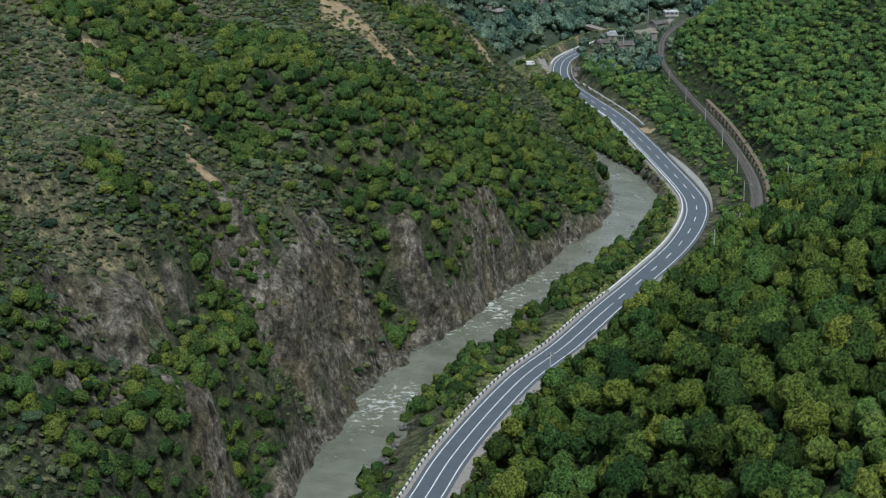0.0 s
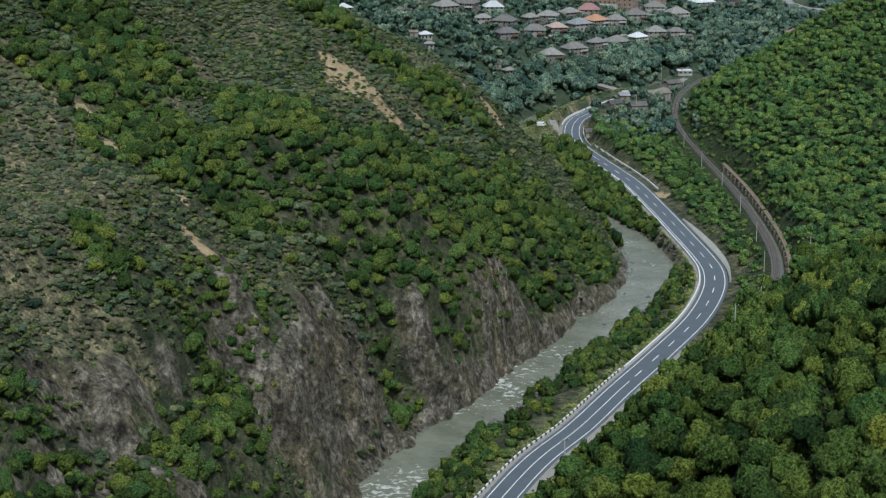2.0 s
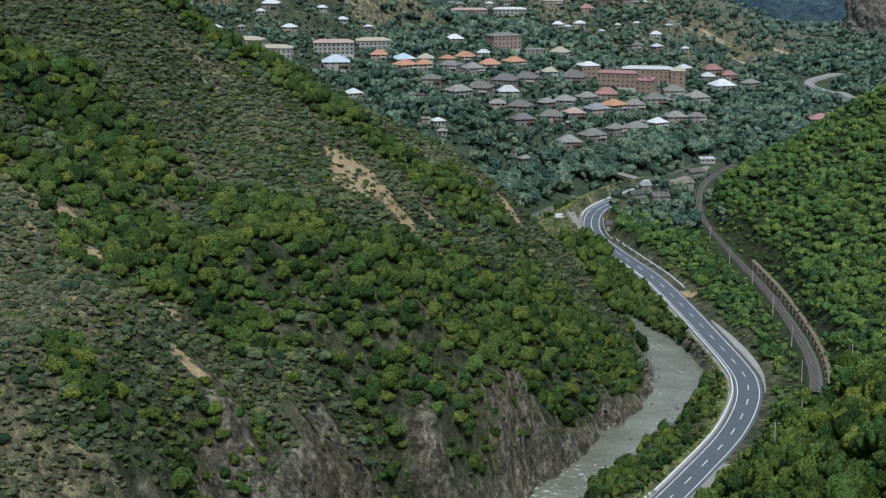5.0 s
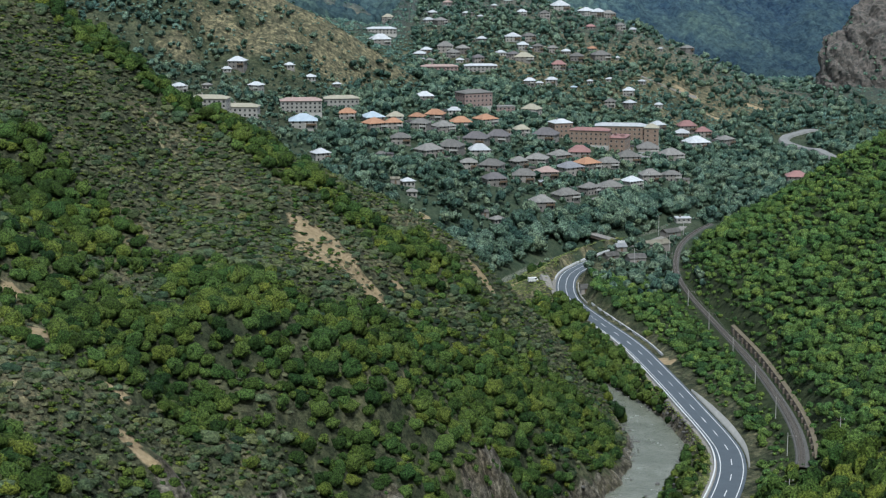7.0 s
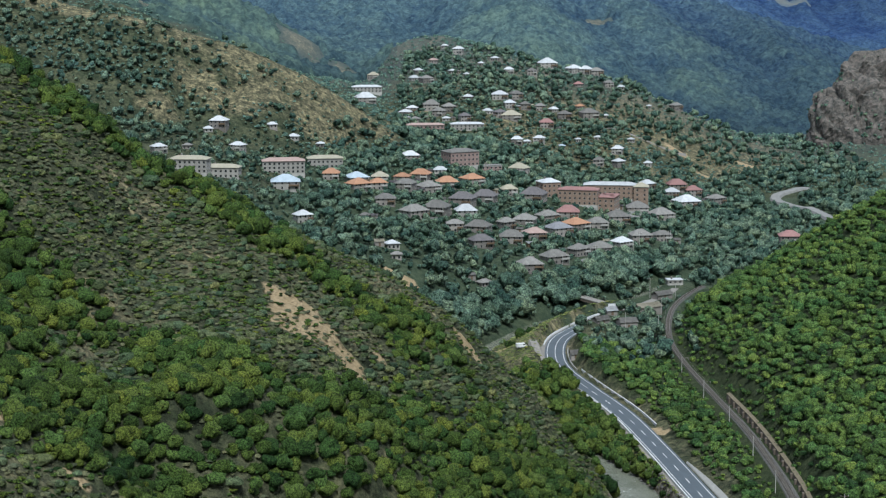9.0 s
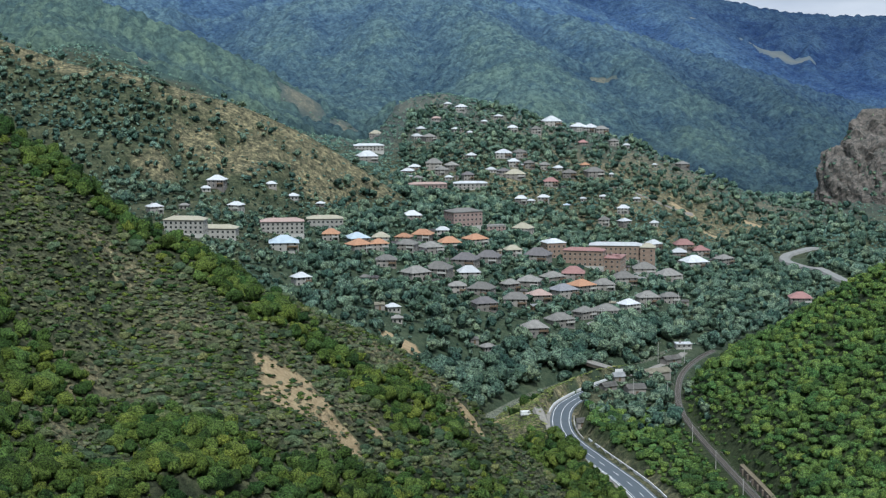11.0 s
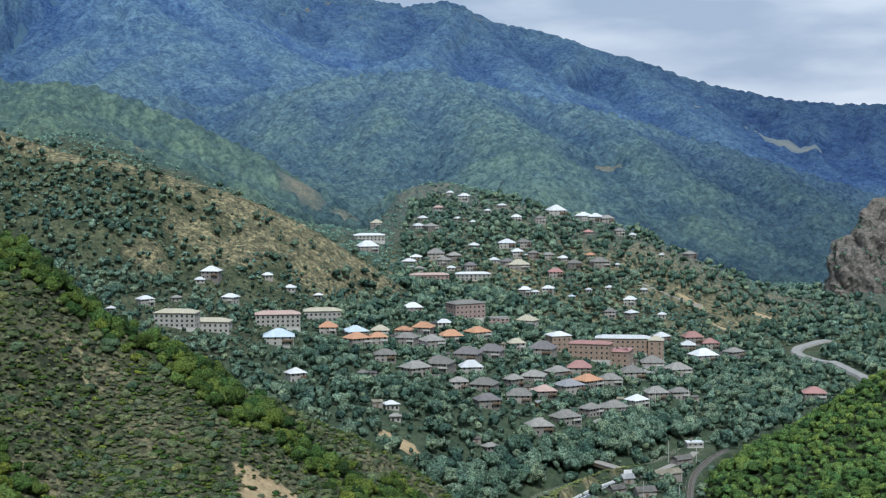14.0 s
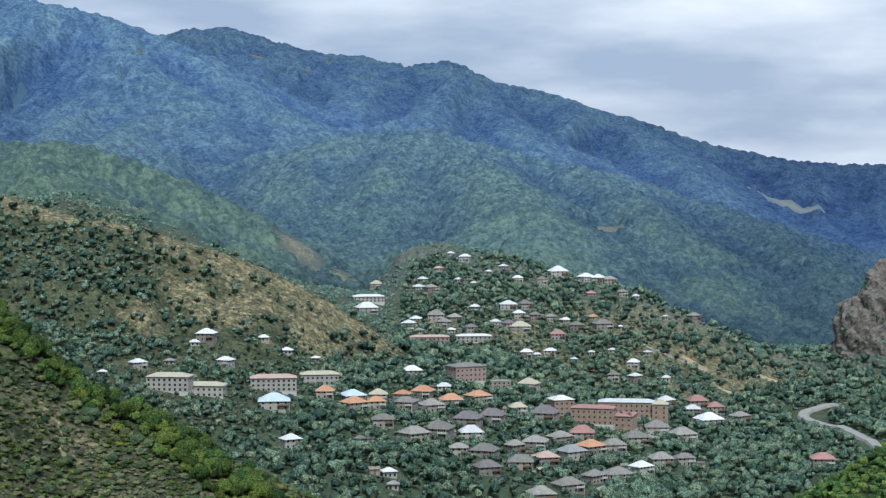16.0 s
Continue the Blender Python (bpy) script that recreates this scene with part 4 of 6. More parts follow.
tagged(scatter("shrubs", T_SHRUB, (p + lift)[belt], 1.18 * r[belt], 1.05 * tall[belt], veg, M_SHRUB, False, 0.3), "dense dark green bushes and low trees over the steep slope", "bushes", kind="stuff")
tagged(scatter("shrubs", T_OPEN, (p + 0.4 * lift)[~belt], 1.3 * r[~belt], 0.85 * tall[~belt], veg, M_DULL, False, 0.4), "low grey-green bushes spread over the dry slope", "bushes", kind="stuff")

# a carpet of low grey scrub and dry tussocks between them
p = spread(veg, -215, 58, 300, 790, 1.6, left_keep)
cv = cover_at(p)
gb = green_belt(p[:, 0], p[:, 1])
m = veg.uniform(size=len(p)) < np.clip(0.9 - 0.8 * np.clip(gb, 0, 1) - 0.72 * cv[:, 0] - 0.6 * cv[:, 2], 0.03, 0.9)
p, cv = p[m], cv[m]
r = veg.uniform(0.6, 1.5, len(p))
fresh = veg.uniform(size=len(p)) < 0.62 * (1 - 0.8 * cv[:, 1])
tagged(scatter("scrub", T_CLUMP, p[~fresh] + [0, 0, 0.15], 1.1 * r[~fresh], 0.6 * r[~fresh], veg, M_SCRUB, False, 0.5), "low grey-olive scrub on dry slopes", "scrub", kind="stuff")
tagged(scatter("scrub", T_CLUMP, p[fresh] + [0, 0, 0.15], 1.1 * r[fresh], 0.55 * r[fresh], veg, M_SHRUB, False, 0.4), "low green scrub on the slopes", "scrub", kind="stuff")


# right flank: closed broadleaf woodland
def right_keep(x, y):
    ok, side, rs, d, droad, drail = clear_of(x, y, 9.0, 4.4)
    shoulder = np.clip((droad - 8) / 5, 0.3, 1)
    return ok * (rs > 0) * shoulder * (y < np.where(x > 92, 1030, 945))


near = spread(veg, -60, 190, 225, 640, 6.5, right_keep)
far = spread(veg, 45, 290, 640, 1030, 3.2, right_keep)
size = 0.75 + 0.25 * fractal(near[:, 0], near[:, 1], 30, 2, 130)
r = veg.uniform(3.2, 6.4, len(near)) * size
edge_d, _ = distance(near[:, :2], road_line)
r = r * np.clip(0.35 + (edge_d - 8) / 28, 0.35, 1)
tall = r * veg.uniform(1.0, 1.75, len(near))
r = 0.93 * r
# the trees nearest the camera's line stand as things of their own
own = np.argsort(np.hypot(near[:, 0] - 45, 0.55 * (near[:, 1] - 395)) + 60 * (r < 2.4))[:300]
rest = np.setdiff1d(np.arange(len(near)), own)
tagged(scatter("woodland", T_TREE, near[rest] + np.stack([0 * r, 0 * r, tall * 0.75], -1)[rest], r[rest], tall[rest], veg, M_FOREST), "closed broadleaf woodland on the slope above the road", "woodland", kind="stuff")
r2 = veg.uniform(1.7, 4.2, len(far)) * (0.8 + 0.3 * fractal(far[:, 0], far[:, 1], 26, 2, 131))
d2 = np.minimum(distance(far[:, :2], rail_line)[0], distance(far[:, :2], road_line)[0])
r2 = r2 * np.clip(0.55 + (d2 - 6) / 14, 0.55, 1)
t2 = r2 * veg.uniform(0.75, 1.05, len(far))
for sel, shape in ((far[:, 1] < 780, T_MID), (far[:, 1] >= 780, T_OPEN)):
    tagged(scatter("woodland", shape, (far + np.stack([0 * r2, 0 * r2, t2 * 0.5], -1))[sel], r2[sel], t2[sel], veg, M_THICKET, False, 0.4), "low green woodland and thicket above the railway", "woodland", kind="stuff")


under = spread(veg, -60, 190, 225, 640, 4.6, right_keep)
ru = veg.uniform(1.4, 2.9, len(under))
tagged(scatter("undergrowth", T_FAR, under + [0, 0, 0.8], ru, 1.1 * ru, veg, M_FOREST), "young trees and bushes under the woodland's edge", "undergrowth", kind="stuff")


# a broadleaf tree: trunk with limbs, and a crown
def tree_parts(seed, radius_crown, height_crown):
    rng = np.random.default_rng(seed)
    bm = bmesh.new()

    def limb(a, b, r0, r1):
        axis = (b - a)
        rot = axis.to_track_quat("Z", "Y").to_matrix().to_4x4()
        bmesh.ops.create_cone(bm, cap_ends=True, segments=7, radius1=r0, radius2=r1, depth=axis.length, matrix=Matrix.Translation((a + b) / 2) @ rot)

    top = Vector((rng.uniform(-0.3, 0.3), rng.uniform(-0.3, 0.3), height_crown * 0.8))
    limb(Vector((0, 0, -0.8)), top, 0.26, 0.12)
    for i in range(5):
        ang = i * 1.26 + rng.uniform(-0.3, 0.3)
        start = top * rng.uniform(0.55, 0.95)
        limb(start, start + Vector((math.cos(ang) * radius_crown * 0.6, math.sin(ang) * radius_crown * 0.6, height_crown * rng.uniform(0.25, 0.5))), 0.10, 0.03)
    me = bpy.data.meshes.new("trunk")
    bm.to_mesh(me)
    bm.free()
    me.materials.append(M_BARK)
    tv, tf, tn = crown(rng, 7, 300, 0.055, 44, fine=0.62)
    tv = tv * [radius_crown, radius_crown, height_crown] + [0, 0, height_crown * 0.8]
    return me, mesh_of("crown", tv, tf, M_FOREST, False, tn)


KINDS = [tree_parts(40 + i, 1.0 * a, 1.0 * b) for i, (a, b) in enumerate([(4.7, 6.0), (3.7, 5.2), (5.3, 7.2), (2.9, 3.7), (4.3, 6.2), (3.3, 3.6), (4.9, 5.2), (2.7, 4.9), (4.0, 4.2)])]
first_trees = {}
for k, i in enumerate(own):
    v = k % len(KINDS)
    at = pose(near[i, 0], near[i, 1], near[i, 2], 0, 0, (k * 67) % 360)
    if v not in first_trees:
        tree = new("tree")
        tree.matrix_world = at
        for nm, me in zip(("trunk", "crown"), KINDS[v]):
            new(nm, me).parent = tree
        tagged(tree, "leafy green broadleaf tree on the wooded slope", "tree", "trees on the slope above the road")
        first_trees[v] = tree
    else:
        copy_thing(first_trees[v], at)


# verge and river banks
def bank_keep(x, y):
    ok, side, rs, d, droad, drail = clear_of(x, y, 6.4, 5.5, -0.6)
    between = (side > 0) & (rs < 0)
    thick = 0.5 + 0.9 * fractal(x, y, 16, 2, 140)
    return ok * np.where(between & (y < 1010), np.clip(thick, 0, 1) * np.clip((droad - 6) / 3, 0.25, 1), 0)


p = spread(veg, -60, 80, 330, 1010, 2.9, bank_keep)
dd = distance(p[:, :2], road_line)[0]
r = veg.uniform(0.9, 2.6, len(p)) * np.clip(0.5 + (dd - 6.5) / 7, 0.5, 1.35)
tagged(scatter("riverside_bushes", T_SHRUB, p + [0, 0, 0.5], r, r * veg.uniform(1.0, 1.5, len(p)), veg, M_SHRUB), "dark bushes between road and river", "bushes", kind="stuff")


# taller dark trees on both banks above the bend
def grove_keep(x, y):
    ok, side, rs, d, droad, drail = clear_of(x, y, 6.6, 5.5, -1.0)
    right_bank = (side > 0) & (rs < 0) & (y > 742) & (y < 900)
    left_bank = (side < 0) & (d < 13) & (y > 735) & (y < 930)
    return ok * (right_bank | left_bank) * 0.9


p = spread(veg, -40, 90, 735, 930, 3.5, grove_keep)
r = veg.uniform(1.8, 4.0, len(p)) * np.clip(0.5 + (distance(p[:, :2], road_line)[0] - 7) / 10, 0.5, 1)
tagged(scatter("riverside_trees", T_MID, p + np.stack([0 * r, 0 * r, 0.7 * r], -1), r, r * veg.uniform(0.95, 1.35, len(p)), veg, M_SHRUB), "dark bushy trees over the river's bend", "trees", kind="stuff")


# light grass on the verge
def verge_keep(x, y):
    ok, side, rs, d, droad, drail = clear_of(x, y, 6.3, 5.0, 0.5)
    return ok * ((rs < 0) * (droad < 9.4) * (side > 0) * (y < 960) * 0.9 + (rs > 0) * (droad > 7.6) * (droad < 12.5) * (y < 520) * 0.9)


p = spread(veg, -60, 80, 330, 960, 1.15, verge_keep)
r = veg.uniform(0.45, 0.85, len(p))
tagged(scatter("verge_grass", T_CLUMP, p, r, 0.7 * r, veg, M_VERGE, False, 1.0), "tall light green grass on the road's verge", "grass", kind="stuff")


def meadow_keep(x, y):
    ok, side, rs, d, droad, drail = clear_of(x, y, 6.3, 5.0, 0.5)
    return (side > 0) * (rs < 0) * (y > 890) * (y < 1072) * (droad > 6) * (d > 0.8) * np.clip(0.75 + 0.6 * fractal(x, y, 12, 2, 141), 0.2, 1)


p = spread(veg, -10, 80, 890, 1072, 1.7, meadow_keep)
r = veg.uniform(0.7, 1.3, len(p))
tagged(scatter("meadow_grass", T_CLUMP, p, 1.2 * r, 0.35 * r, veg, M_VERGE, False, 1.0), "yellow-green meadow grass between road and river", "grass", kind="stuff")


# valley trees among the houses
def valley_keep(x, y):
    ok, side, rs, d, droad, drail = clear_of(x, y, 9, 6, 1.5)
    thick = np.clip(0.95 + 0.7 * fractal(x, y, 45, 3, 150), 0.5, 1)
    onleft = (side < 0) & (y > 700 + np.clip(x + 60, 0, 130))
    return ok * (((y > 940) & ((x < 95) | (y > 1030) | (side < 0))) | onleft | ((y > 900) & (rs > 0) & (x < 95))) * thick


p = spread(veg, -330, 340, 720, 1960, 5.4, valley_keep)
p = p[(p[:, 1] < 1560) | ((p[:, 0] > -60) & (veg.uniform(size=len(p)) < np.interp(p[:, 0], [80, 200], [0.95, 0.35])))]
cv = cover_at(p)
p = p[veg.uniform(size=len(p)) < np.clip(1.1 - np.where(p[:, 1] > 1560, 0.35, 1.0) * cv[:, 1] - cv[:, 2], np.where((p[:, 0] < -80) & (p[:, 1] > 1150) & (p[:, 1] < 1410), 0.5, 0.08), 1)]
r = 1.0 * veg.uniform(1.1, 2.1, len(p)) ** 2.15
near_house = np.full(len(p), 99.0)
for hx, hy, hr in HOUSE_SPOTS:
    near_house = np.minimum(near_house, np.hypot(p[:, 0] - hx, 0.7 * (p[:, 1] - hy + 5)) - 0.5 * hr)
r = r * np.clip(0.52 + near_house / 45, 0.5, 1) * np.where(p[:, 0] < -90, np.clip(1.45 - p[:, 2] / 55, 0.72, 1), 1)
tl = r * veg.uniform(0.9, 1.3, len(p))
for sel, shape in ((p[:, 1] < 1060, T_LOW), (p[:, 1] >= 1060, T_FAR)):
    tagged(scatter("valley_trees", shape, (p + np.stack([0 * r, 0 * r, tl * 0.8], -1))[sel], r[sel], tl[sel], veg, M_VALLEY), "orchard and garden trees among the village houses", "trees", kind="stuff")


# tall trees along the far bank, up to the bridge
def willow_keep(x, y):
    ok, side, rs, d, droad, drail = clear_of(x, y, 9, 6, 2.0)
    return ok * (side < 0) * (d < 26) * (y > 860) * (y < 1180) * 0.9


p = spread(veg, -60, 130, 860, 1180, 6.0, willow_keep)
r = veg.uniform(3.2, 6.2, len(p))
tagged(scatter("riverside_trees", T_TREE, p + np.stack([0 * r, 0 * r, 0.8 * r], -1), r, r * veg.uniform(0.9, 1.3, len(p)), veg, M_VALLEY), "tall willows and poplars along the river bank", "trees", kind="stuff")


# hills round the village
def hill_keep(x, y):
    return np.clip(0.62 + 0.9 * fractal(x, y, 80, 3, 160), 0.05, 1) * clear_of(x, y, 6, 6, 1)[0]


p = spread(veg, -560, 560, 1380, 2100, 4.1, hill_keep)
cv = cover_at(p)
m = veg.uniform(size=len(p)) < np.clip(1.1 - 0.45 * cv[:, 1] - cv[:, 2], 0.2, 1)
p, cv = p[m], cv[m]
r = veg.uniform(0.9, 2.0, len(p)) ** 1.7 * (1 - 0.5 * np.clip(cv[:, 1], 0, 1))
tagged(scatter("hill_shrubs", T_BUSH, p + [0, 0, 0.3], 1.05 * r, r * 0.9, veg, M_HILL, False, 0.4), "scattered shrubs and trees on the hills round the village", "shrubs", kind="stuff")


# mountain forest: one closed canopy of crowns that meet in creases
def canopy(x, y, cell, k):
    """Height and lot of the crown that covers each point."""
    i0, j0 = np.floor(x / cell), np.floor(y / cell)
    best, lot = np.full(x.shape, -1e9), np.zeros(x.shape)
    for di in (-1, 0, 1):
        for dj in (-1, 0, 1):
            i, j = i0 + di, j0 + dj
            cx, cy = (i + 0.1 + 0.8 * hash2(i, j, k)) * cell, (j + 0.1 + 0.8 * hash2(i, j, k + 1)) * cell
            tall = hash2(i, j, k + 2)
            h = 0.75 * cell * tall - ((x - cx) ** 2 + (y - cy) ** 2) / (0.6 * cell)
            over = h > best
            best, lot = np.where(over, h, best), np.where(over, hash2(i, j, k + 3), lot)
    return np.maximum(best, -0.3 * cell), lot


def far_forest(y0, y1, step, cell, label, skip=1):
    ys_f = np.arange(y0, y1, step)
    u, v = np.meshgrid(np.linspace(-0.315, 0.285, 460 // skip), ys_f)
    x, y = (u * v).ravel(), v.ravel()
    z = height(x, y)
    cover = ground_cover(x, y, z, 0 * x)
    h, lot = canopy(x, y, cell, 301)
    h = h * (0.85 if cell < 10 else 0.5)
    open_ground = np.clip(2.2 * np.maximum(cover[:, 1] - 0.25, np.maximum(cover[:, 0] - 0.2, cover[:, 2])), 0, 1)
    open_ground = np.maximum(open_ground, ((x > -75 - 0.45 * np.clip(2020 - y, 0, 300)) | (z < 25)) & (y < 2090))
    z = z + h + 4.0 - 14 * np.maximum(open_ground, y < y0 + 8)
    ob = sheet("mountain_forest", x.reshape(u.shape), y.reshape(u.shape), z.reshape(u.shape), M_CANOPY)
    ob.data.attributes.new("plant", "FLOAT", "POINT").data.foreach_set("value", lot.astype(np.float32))
    # Ground lower than its surroundings gets the painted shade
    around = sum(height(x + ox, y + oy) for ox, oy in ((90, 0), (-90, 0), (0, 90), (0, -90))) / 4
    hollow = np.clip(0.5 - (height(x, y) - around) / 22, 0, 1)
    # Colour masks: haze by distance, painted shade in hollows, darker right side
    paint(ob, "tone_masks", np.stack([np.clip((y - 1850) / 2350, 0, 1), hollow, np.clip((x - 0.06 * y) / (0.09 * y) + 0.5 * fractal(x, y, 160, 3, 171), 0, 1)], -1))
    return tagged(ob, label, "forest", kind="stuff")


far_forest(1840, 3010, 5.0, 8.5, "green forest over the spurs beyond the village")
far_forest(2996, 4230, 8.5, 12.0, "forest over the upper slopes and the far range, painted with blue haze")


# ---- helpers for things ----
def part(name, bm, material, parent, label="", smooth=False):
    """Links a bmesh as one mesh under a thing or a part."""
    me = bpy.data.meshes.new(name)
    bm.normal_update()
    bm.to_mesh(me)
    bm.free()
    if smooth:
        me.polygons.foreach_set("use_smooth", np.ones(len(me.polygons), bool))
    me.materials.append(material)
    ob = new(name, me)
    ob.parent = parent
    return tagged(ob, label)


def box(bm, x0, x1, y0, y1, z0, z1, bevel=0.0):
    made = bmesh.ops.create_cube(bm, size=1.0, matrix=Matrix.Translation(((x0 + x1) / 2, (y0 + y1) / 2, (z0 + z1) / 2)) @ Matrix.Diagonal((x1 - x0, y1 - y0, z1 - z0, 1)))
    if bevel:
        edges = {e for v in made["verts"] for e in v.link_edges}
        bmesh.ops.bevel(bm, geom=list(edges), offset=bevel, segments=1, affect="EDGES")
    return bm


def rod(bm, a, b, r0, r1, n=8):
    a, b = Vector(a), Vector(b)
    turn = (b - a).to_track_quat("Z", "Y").to_matrix().to_4x4()
    bmesh.ops.create_cone(bm, cap_ends=True, segments=n, radius1=r0, radius2=r1, depth=(b - a).length, matrix=Matrix.Translation((a + b) / 2) @ turn)
    return bm


def along(line, s):
    """Place and heading at a length along a line."""
    seg = np.linalg.norm(np.diff(line, axis=0), axis=1)
    run = np.concatenate([[0], np.cumsum(seg)])
    q = np.array([np.interp(s, run, line[:, 0]), np.interp(s, run, line[:, 1])])
    i = min(np.searchsorted(run, s, "right") - 1, len(line) - 2)
    d = line[i + 1] - line[i]
    return q, math.atan2(d[1], d[0])


def stretch(line, y0, y1):
    return line[(line[:, 1] >= y0) & (line[:, 1] <= y1)]


def run_length(line):
    return float(np.linalg.norm(np.diff(line, axis=0), axis=1).sum())


# ---- road ----
fine_road = polyline(ROAD, 2.0)
road = strip("road", stretch(fine_road, -600, 1056), [-4.7, -4.5, 0, 4.5, 4.7], [-0.3, 0.05, 0.09, 0.05, -0.3], M_ASPHALT)
tagged(road, "dark blue-grey asphalt road with white lane lines", "road", kind="structure")


def ribbon_on(name, line, offset, width, z, material, parent):
    ob = strip(name, line, [offset - width / 2, offset + width / 2], [z, z], material)
    ob.parent = parent
    return ob


ribbon_on("edge_line", stretch(fine_road, -600, 1050), -3.5, 0.26, 0.085, M_PAINT, road)
ribbon_on("edge_line", stretch(fine_road, -600, 1050), 3.5, 0.26, 0.085, M_PAINT, road)
ribbon_on("centre_line", stretch(fine_road, 100, 560), 0, 0.24, 0.105, M_PAINT, road)
ribbon_on("centre_line", stretch(fine_road, 880, 1040), 0, 0.24, 0.105, M_PAINT, road)
dashed = stretch(fine_road, 562, 880)
bm = bmesh.new()
box(bm, -3.1, 3.1, -0.14, 0.14, 0.09, 0.112)
me_dash = bpy.data.meshes.new("lane_dash")
bm.to_mesh(me_dash)
bm.free()
me_dash.materials.append(M_PAINT)
s = 4.0
while s < run_length(dashed) - 3:
    q, a = along(dashed, s)
    ob = new("lane_dash", me_dash)
    ob.matrix_world = Matrix.Translation((q[0], q[1], 0)) @ Matrix.Rotation(a, 4, "Z")
    ob.parent = road
    s += 16.5

# shoulder of gravel
shoulder = strip("shoulder", stretch(fine_road, 100, 600), [4.6, 5.6, 7.2, 7.6], [0.03, 0.03, 0.0, -0.3], M_GRAVEL)
tagged(shoulder, "pale gravel shoulder beside the asphalt", "shoulder", kind="structure")
shoulder = strip("shoulder", stretch(fine_road, 100, 1000), [-6.8, -6.4, -5.6, -4.6], [-0.3, 0.0, 0.02, 0.03], M_GRAVEL)
tagged(shoulder, "narrow gravel shoulder along the parapet", "shoulder", kind="structure")


# parapets: striped blocks, then a white wall
def wall_along(name, line, offset, thick, z0, z1, material, label, category="wall"):
    o = [offset - thick / 2, offset - thick / 2 + 0.05, offset + thick / 2 - 0.05, offset + thick / 2]
    ob = strip(name, line, [o[0], o[0], o[1], o[2], o[3], o[3]], [z0, z1 - 0.06, z1, z1, z1 - 0.06, z0], material)
    return tagged(ob, label, category)


stripes = stretch(fine_road, 380, 566)
kerb = new("striped_parapet")
tagged(kerb, "low parapet of black and white striped blocks", "parapet")
bm = bmesh.new()
box(bm, -0.85, 0.85, -0.2, 0.2, 0, 0.75, 0.05)
me_white = bpy.data.meshes.new("block")
bm.to_mesh(me_white)
bm.free()
me_white.materials.append(M_PAINT)
me_black = me_white.copy()
me_black.materials.clear()
me_black.materials.append(M_DARKPAINT)
s, i = 0.0, 0
while s < run_length(stripes):
    q, a = along(stripes, s)
    ob = new("block", me_white if i % 2 else me_black)
    ob.matrix_world = Matrix.Translation((q[0] - 5.9 * math.sin(a), q[1] + 5.9 * math.cos(a), -0.05)) @ Matrix.Rotation(a, 4, "Z") @ Matrix.Diagonal((0.94 if i % 2 else 0.74, 1, 1 if i % 2 else 0.8, 1))
    ob.parent = kerb
    s, i = s + 1.5, i + 1
wall_along("parapet", stretch(fine_road, 566, 905), -5.2, 0.45, -1.5, 0.95, M_PAINT, "long white concrete parapet along the road's river side", "parapet")
wall_along("parapet", stretch(fine_road, 962, 1010), -5.4, 0.4, -1.0, 0.9, M_PAINT, "white concrete parapet at the bend by the river", "parapet")
wall_along("parapet", stretch(fine_road, 1010, 1062), -5.4, 0.4, -1.0, 1.0, M_PAINT, "white concrete parapet of the road above the meadow", "parapet")
wall_along("parapet", stretch(fine_road, 815, 912), 7.2, 0.4, -0.5, 1.0, M_PAINT, "low white wall beside the road below the thicket", "parapet")
wall_along("parapet", stretch(fine_road, 912, 960), 5.6, 0.35, -0.5, 0.6, M_CONCRETE, "low grey kerb wall round the bend", "parapet")
apron = stretch(fine_road, 668, 764)
w_apron = np.sin(np.linspace(0.12, np.pi - 0.12, len(apron)))
ap_t = np.gradient(apron, axis=0)
ap_t /= np.linalg.norm(ap_t, axis=1)[:, None]
ap_n = np.stack([ap_t[:, 1], -ap_t[:, 0]], -1)
ap_o = np.stack([0 * w_apron + 5.0, 0 * w_apron + 5.2, 5.2 + 1.2 * w_apron, 5.6 + 1.2 * w_apron], 1)
ap_q = apron[:, None] + ap_n[:, None] * ap_o[..., None]
ap_z = np.stack([0 * w_apron - 0.3, 0 * w_apron + 0.3, 0.4 + 1.5 * w_apron, -1 + 0 * w_apron], 1)
apron_wall = sheet("retaining_wall", ap_q[..., 0], ap_q[..., 1], ap_z, M_CONCRETE, False)
tagged(apron_wall, "sloping pale concrete retaining wall in the road's bend", "wall")

# ---- railway ----
fine_rail = stretch(polyline(RAIL, 2.0), 648, 1090)
wide = np.interp(fine_rail[:, 1], [640, 800, 900], [2.0, 1.5, 1.15])
rt = np.gradient(fine_rail, axis=0)
rt /= np.linalg.norm(rt, axis=1)[:, None]
rn = np.stack([rt[:, 1], -rt[:, 0]], -1)
ro = np.stack([-wide - 0.45, -wide, -wide * 0.3, wide * 0.4, wide, wide + 0.4], 1)
rq = fine_rail[:, None] + rn[:, None] * ro[..., None]
rz = np.broadcast_to(np.array([5.7, 6.3, 6.42, 6.42, 6.3, 5.8]), rq.shape[:2])
railway = sheet("railway", rq[..., 0], rq[..., 1], rz, M_BALLAST, False)
tagged(railway, "railway line on grey-brown ballast along the hillside", "railway", kind="structure")


